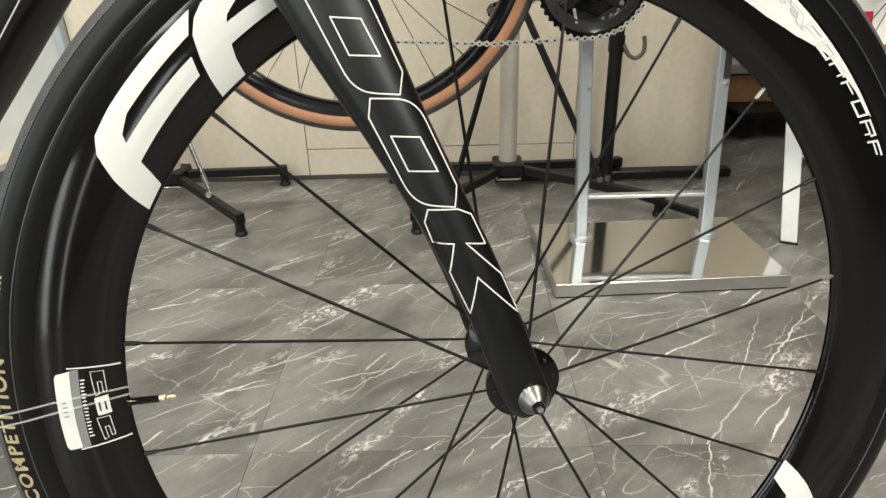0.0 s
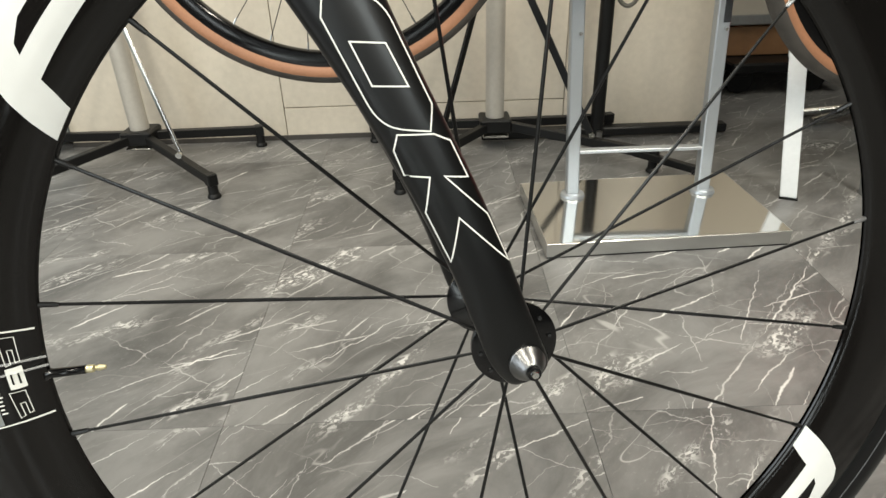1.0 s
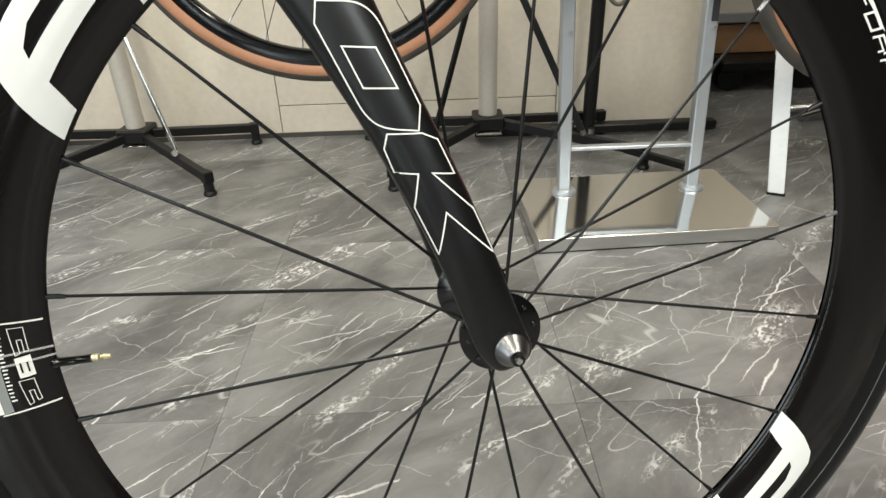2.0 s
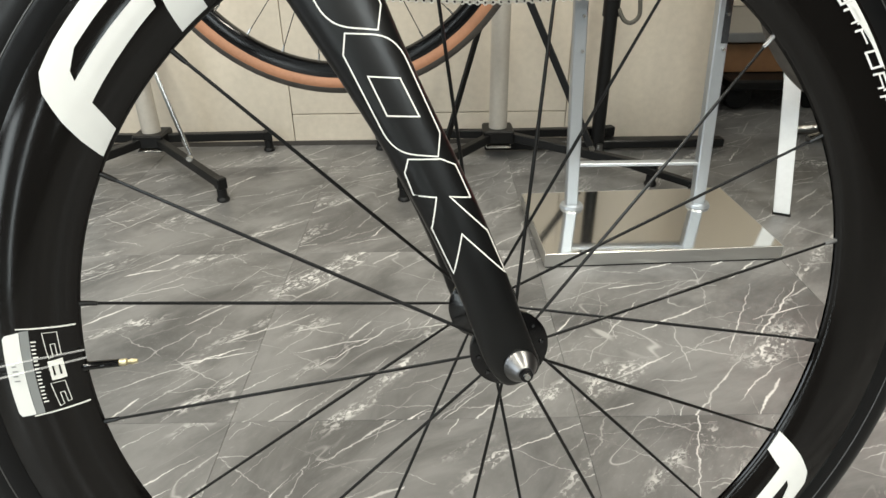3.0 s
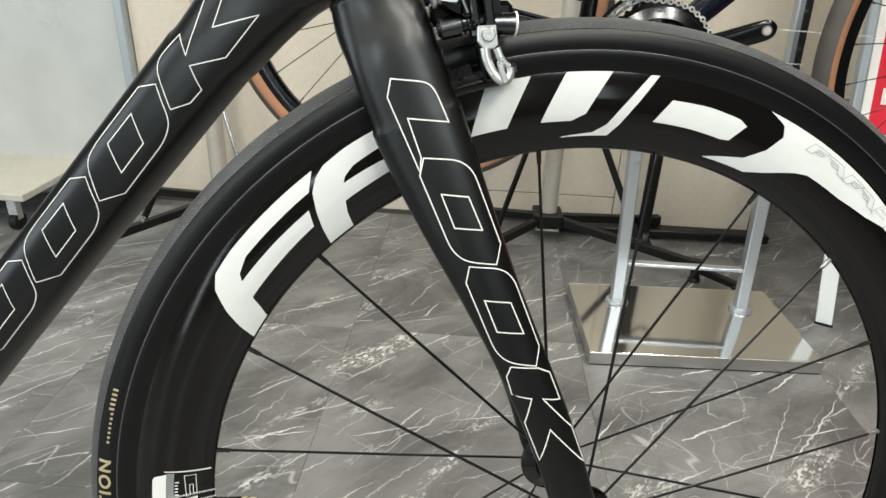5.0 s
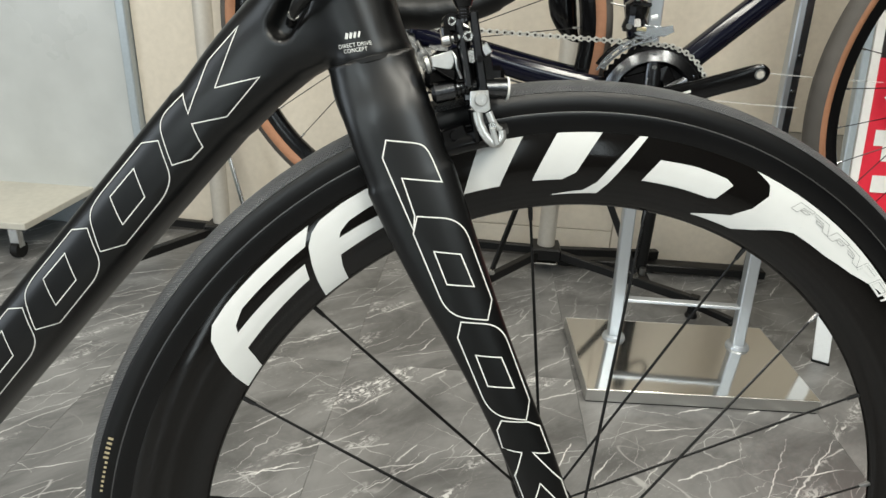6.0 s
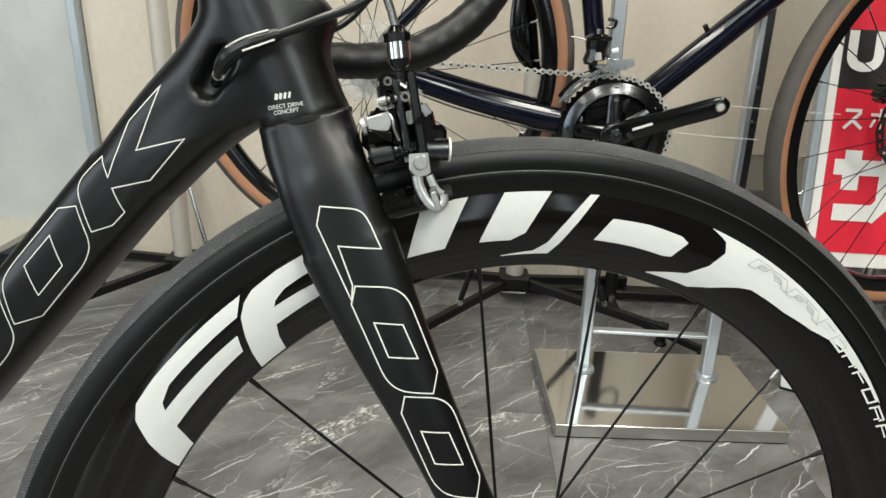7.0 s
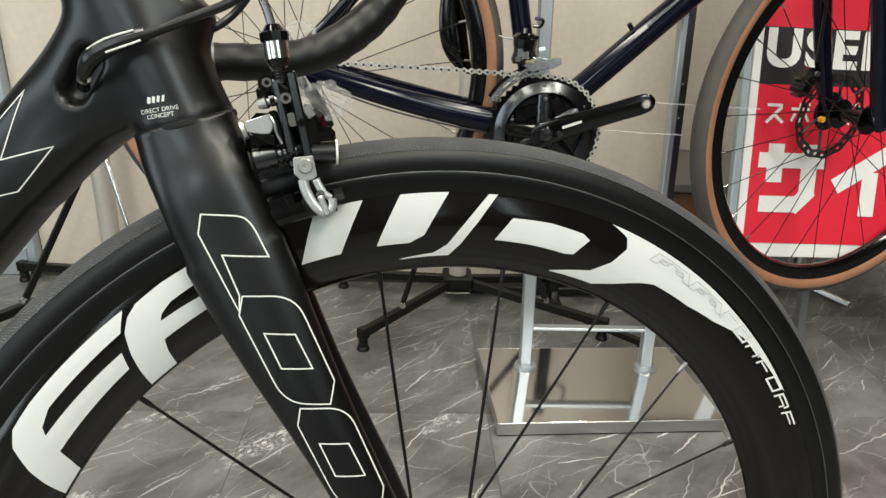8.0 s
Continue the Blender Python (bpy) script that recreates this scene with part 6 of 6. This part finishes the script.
extension = part("leg_extension", bar(bmesh.new(), (0.296, -0.168, 0.040), (0.404, -0.258, 0.030), 0.014, 0.016, 0.0012), STAND_BLACK, braced_stand, "black inner tube of the leg")
part("end_cap", box(bmesh.new(), (0.018, 0.018, 0.030), (0.406, -0.260, 0.0155), Matrix.Rotation(radians(-40), 3, "Z"), 0.002), RUBBER, extension)

# ---- black pole stand with a hook
pole = thing("pole_stand", ROOM @ Matrix.Translation((0.606, -0.078, 0)), "black pole stand with a dark hook, before the cabinet", "bike stand")
part("base", box(bmesh.new(), (0.62, 0.032, 0.022), (0.02, 0.012, 0.018), None, 0.003), STAND_BLACK, pole)
part("cross_base", box(bmesh.new(), (0.03, 0.14, 0.012), (0.0, -0.01, 0.006), None, 0.002), STAND_BLACK, pole)
part("upright", rod(bmesh.new(), (0, 0, 0.012), (0, 0, 0.425), 0.0165, 0.0165, 24), STAND_BLACK, pole, "black upright")
part("base_bolt", rod(bmesh.new(), (0, -0.03, 0.012), (0, -0.03, 0.03), 0.008), SATIN_ALLOY, pole)
hook_pts = smooth_path([(0.014, -0.012, 0.352), (0.028, -0.016, 0.328), (0.046, -0.018, 0.322), (0.062, -0.018, 0.338), (0.060, -0.018, 0.372)], 6)
part("hook", tube(bmesh.new(), hook_pts, 0.0050, 12), surface("dark_grey_hook", (0.10, 0.095, 0.08), 0.5, vary=0.2), pole, "dark grey hook")
part("hook_collar", rod(bmesh.new(), (0, 0, 0.335), (0, 0, 0.372), 0.0195, 0.0195, 24), STAND_BLACK, pole)

# ---- white leg of the rack under the front wheel
rack = thing("wheel_rack", Matrix.Translation((0.812, 0.768, 0)) @ Matrix.Rotation(radians(-36), 4, "Z"), "white steel wheel rack leg standing on the floor", "rack")
rack_leg = box(bmesh.new(), (0.031, 0.010, 0.286), (-0.004, 0, 0.147), None, 0.0015)
for v in rack_leg.verts:
    v.co.x -= 0.145 * v.co.z
part("leg", rack_leg, WHITE_PAINT, rack, "slanting white steel leg", smooth=False)
part("cap", box(bmesh.new(), (0.034, 0.014, 0.004), (-0.004, 0, 0.002)), RUBBER, rack, smooth=False)
part("wheel_hook", tube(bmesh.new(), smooth_path([(-0.044, 0, 0.276), (-0.026, -0.004, 0.268), (-0.014, -0.004, 0.280), (-0.018, -0.002, 0.298)], 5), 0.0055, 10), CHROME, rack, "chrome wheel hook")

# ---- chrome base further back
chrome_base = thing("chrome_stand", ROOM @ Matrix.Translation((1.28, -0.02, 0)), "low chrome stand with splayed feet", "stand")
part("upright", rod(bmesh.new(), (0.04, 0.02, 0.03), (0.055, 0.02, 0.33), 0.012), CHROME, chrome_base)
for a in (195, 165, 310, 20):
    part("foot", tube(bmesh.new(), [(0.04, 0.02, 0.035), (0.04 + 0.06 * math.cos(radians(a)), 0.02 + 0.06 * math.sin(radians(a)), 0.025), (0.04 + 0.15 * math.cos(radians(a)), 0.02 + 0.15 * math.sin(radians(a)), 0.012)], 0.010, 10), SATIN_ALLOY, chrome_base)

# ---------------------------------------------------------------- the poster board
sign = thing("poster_board", ROOM @ Matrix.Translation((0.902, -0.495, 0)) @ Matrix.Rotation(radians(-12.5), 4, "X"), "red, black and white shop poster leaning back on thin legs", "sign")
SW = 0.62
part("board", box(bmesh.new(), (SW + 0.03, 0.008, 0.78), (SW / 2 - 0.002, 0.007, 0.668), None, 0.001), WHITE_PRINT, sign)
part("frame_edge", box(bmesh.new(), (0.015, 0.018, 0.80), (-0.030, 0.005, 0.68), None, 0.002), FRAME_BLUE, sign, "pale metal edge")
part("red_field", box(bmesh.new(), (SW, 0.002, 0.318), (SW / 2, 0.002, 0.466)), RED_PRINT, sign, smooth=False)
part("black_band", box(bmesh.new(), (SW, 0.002, 0.110), (SW / 2, 0.002, 0.680)), BLACK_PRINT, sign, smooth=False)
part("red_field", box(bmesh.new(), (SW, 0.002, 0.20), (SW / 2, 0.002, 0.835)), RED_PRINT, sign, smooth=False)
for x in (0.16, SW - 0.02):
    part("leg", bar(bmesh.new(), (x, 0.03, 0.0), (x, 0.022, 0.9), 0.016, 0.016), ALU_DARK, sign)


def flat_word(words, size, x, z, name, stretch=1.0, bold=0.0):
    c = bpy.data.curves.new(name, "FONT")
    c.body, c.size, c.offset, c.space_character = words, size, bold, 1.14
    ob = new(name, c)
    me = bpy.data.meshes.new_from_object(ob.evaluated_get(bpy.context.evaluated_depsgraph_get()))
    bpy.data.objects.remove(ob)
    b = bmesh.new()
    b.from_mesh(me)
    bpy.data.meshes.remove(me)
    for v in b.verts:
        v.co = Vector((x + v.co.x * stretch, -0.0006, z + v.co.y))
    return part(name, b, WHITE_PRINT, sign, smooth=False)


def strokes(name, rows, x, z, s):
    """White strokes, each from a to b with a width, in units of s."""
    for i, (x0, z0, x1, z1, w) in enumerate(rows):
        a, b = Vector((x + x0 * s, z + z0 * s)), Vector((x + x1 * s, z + z1 * s))
        n = Vector((-(b - a).y, (b - a).x)).normalized() * w * s / 2
        bm = bmesh.new()
        bm.faces.new([bm.verts.new((p.x, -0.0006 - 0.0003 * i, p.y)) for p in (a - n, b - n, b + n, a + n)])
        part(name, bm, WHITE_PRINT, sign, smooth=False)


flat_word("USED", 0.098, 0.005, 0.662, "poster_word", 1.06, 0.004)
SU = [(0.1, 0.85, 0.85, 0.85, 0.15), (0.82, 0.78, 0.1, 0.02, 0.15), (0.52, 0.36, 0.92, 0.04, 0.15)]
HO = [(0.05, 0.7, 0.95, 0.7, 0.14), (0.5, 0.98, 0.5, 0.0, 0.15), (0.25, 0.5, 0.08, 0.12, 0.13), (0.72, 0.5, 0.92, 0.12, 0.13)]
strokes("poster_sign", SU, 0.016, 0.549, 0.042)
strokes("poster_sign", HO, 0.068, 0.549, 0.042)
strokes("poster_sign", [(0.72, 0.98, 0.80, 0.84, 0.1), (0.88, 1.0, 0.96, 0.86, 0.1)], 0.068, 0.549, 0.042)
strokes("poster_sign", [(0.05, 0.5, 0.95, 0.5, 0.15)], 0.120, 0.549, 0.042)
strokes("poster_sign", [(0.3, 0.95, 0.22, 0.6, 0.14), (0.55, 0.98, 0.5, 0.65, 0.14), (0.9, 0.95, 0.45, 0.05, 0.14)], 0.172, 0.549, 0.042)
SA = [(0.0, 0.76, 1.0, 0.76, 0.22), (0.25, 1.0, 0.25, 0.44, 0.24), (0.77, 1.0, 0.77, 0.26, 0.24), (0.83, 0.34, 0.56, 0.05, 0.22), (0.62, 0.12, 0.06, 0.12, 0.24)]
KI = [(0.92, 0.98, 0.02, 0.40, 0.24), (0.55, 0.62, 0.55, -0.03, 0.24)]
strokes("poster_sign", SA, 0.014, 0.371, 0.138)
strokes("poster_sign", KI, 0.176, 0.371, 0.138)
strokes("poster_sign", [(0.35, 1.0, 0.05, 0.4, 0.2), (0.3, 0.78, 0.95, 0.78, 0.2), (0.9, 0.8, 0.25, 0.0, 0.2)], 0.340, 0.371, 0.138)

# ---------------------------------------------------------------- low white platform
low = thing("low_platform", ROOM @ Matrix.Translation((-1.295, -0.11, -0.012)), "low white display platform on casters with a sheet of paper", "platform")
part("top", box(bmesh.new(), (0.72, 0.36, 0.018), (0, 0.0, 0.112), None, 0.002), WHITE_BOARD, low)
part("rim", box(bmesh.new(), (0.70, 0.012, 0.018), (0, 0.172, 0.130), None, 0.002), WHITE_BOARD, low)
for x in (-0.3, 0.3):
    for y in (-0.14, 0.14):
        part("caster", rod(bmesh.new(), (x - 0.009, y, 0.034), (x + 0.009, y, 0.034), 0.022), RUBBER, low)
        part("caster_fork", box(bmesh.new(), (0.026, 0.02, 0.062), (x, y, 0.070), None, 0.002), CHROME, low)
sheet = thing("paper_sheet", ROOM @ Matrix.Translation((-1.36, -0.04, 0.1095)), "white paper sheet lying on the low platform", "paper")
part("sheet", box(bmesh.new(), (0.18, 0.13, 0.003), (0, 0, 0.0016)), WHITE_PRINT, sheet, smooth=False)

# ---------------------------------------------------------------- the dark recess: bench and trolley
bench = thing("wooden_bench", ROOM @ Matrix.Translation((1.75, 0.60, 0)), "brown wooden bench with a grey top in a dark recess", "bench")
part("apron", box(bmesh.new(), (1.54, 0.03, 0.085), (-0.01, -0.25, 0.142), None, 0.002), WOOD, bench)
part("top", box(bmesh.new(), (1.54, 0.56, 0.03), (0, 0, 0.205), None, 0.003), ALU_DARK, bench)
part("back_panel", box(bmesh.new(), (1.54, 0.04, 0.9), (0, 0.26, 0.67), None, 0.003), WALL_BEIGE, bench)
for x in (-0.72, 0.72):
    part("leg", box(bmesh.new(), (0.04, 0.45, 0.19), (x, 0.02, 0.095), None, 0.003), STAND_BLACK, bench)
trolley = thing("trolley", ROOM @ Matrix.Translation((1.24, 0.30, 0)), "low black trolley with rubber wheels under the bench", "trolley")
part("deck", box(bmesh.new(), (0.34, 0.22, 0.03), (0, 0.05, 0.082), None, 0.006), STAND_BLACK, trolley)
for x in (-0.12, 0.10):
    part("wheel", rod(bmesh.new(), (x, -0.02, 0.038), (x, 0.015, 0.038), 0.038, 0.038, 24), RUBBER, trolley, "black rubber wheel")
    part("fork", box(bmesh.new(), (0.035, 0.05, 0.03), (x, 0.0, 0.065), None, 0.003), STAND_BLACK, trolley)

# ---------------------------------------------------------------- ceiling lights
for x, y, sx, sy in ((-0.75, -0.25, 0.18, 2.45), (1.05, -0.35, 0.18, 2.45), (-2.1, -0.6, 0.18, 2.45), (0.40, -1.9, 0.31, 2.25)):
    light = thing("ceiling_light", Matrix.Translation((x, y, 2.6)), "long white ceiling light batten", "ceiling light", "ceiling lights")
    part("housing", box(bmesh.new(), (sx, sy, 0.03), (0, 0, -0.018), None, 0.003), WHITE_PAINT, light)

# ---------------------------------------------------------------- floor tiles
floor = bpy.data.objects["floor"]
TW, TD = 0.4445, 0.4445
tile_bm = bmesh.new()
box(tile_bm, (TW - 0.0005, TD - 0.0005, 0.006), (0, 0, -0.003), None, 0.0002)
tile_me = bpy.data.meshes.new("tile")
tile_bm.to_mesh(tile_me)
tile_bm.free()
tile_me.materials.append(FLOOR_MAT)
for j in range(-6, 8):
    for i in range(-6, 9):
        cu, cv = -0.073 + TW * (i + 0.5), -1.05 + TD * (j + 0.5)
        if not (-2.95 < cu < 3.75 and -3.65 < cv < 2.25):
            continue
        tile = new("tile", tile_me)
        tile.parent = floor
        tile.location = (cu, cv, 0)
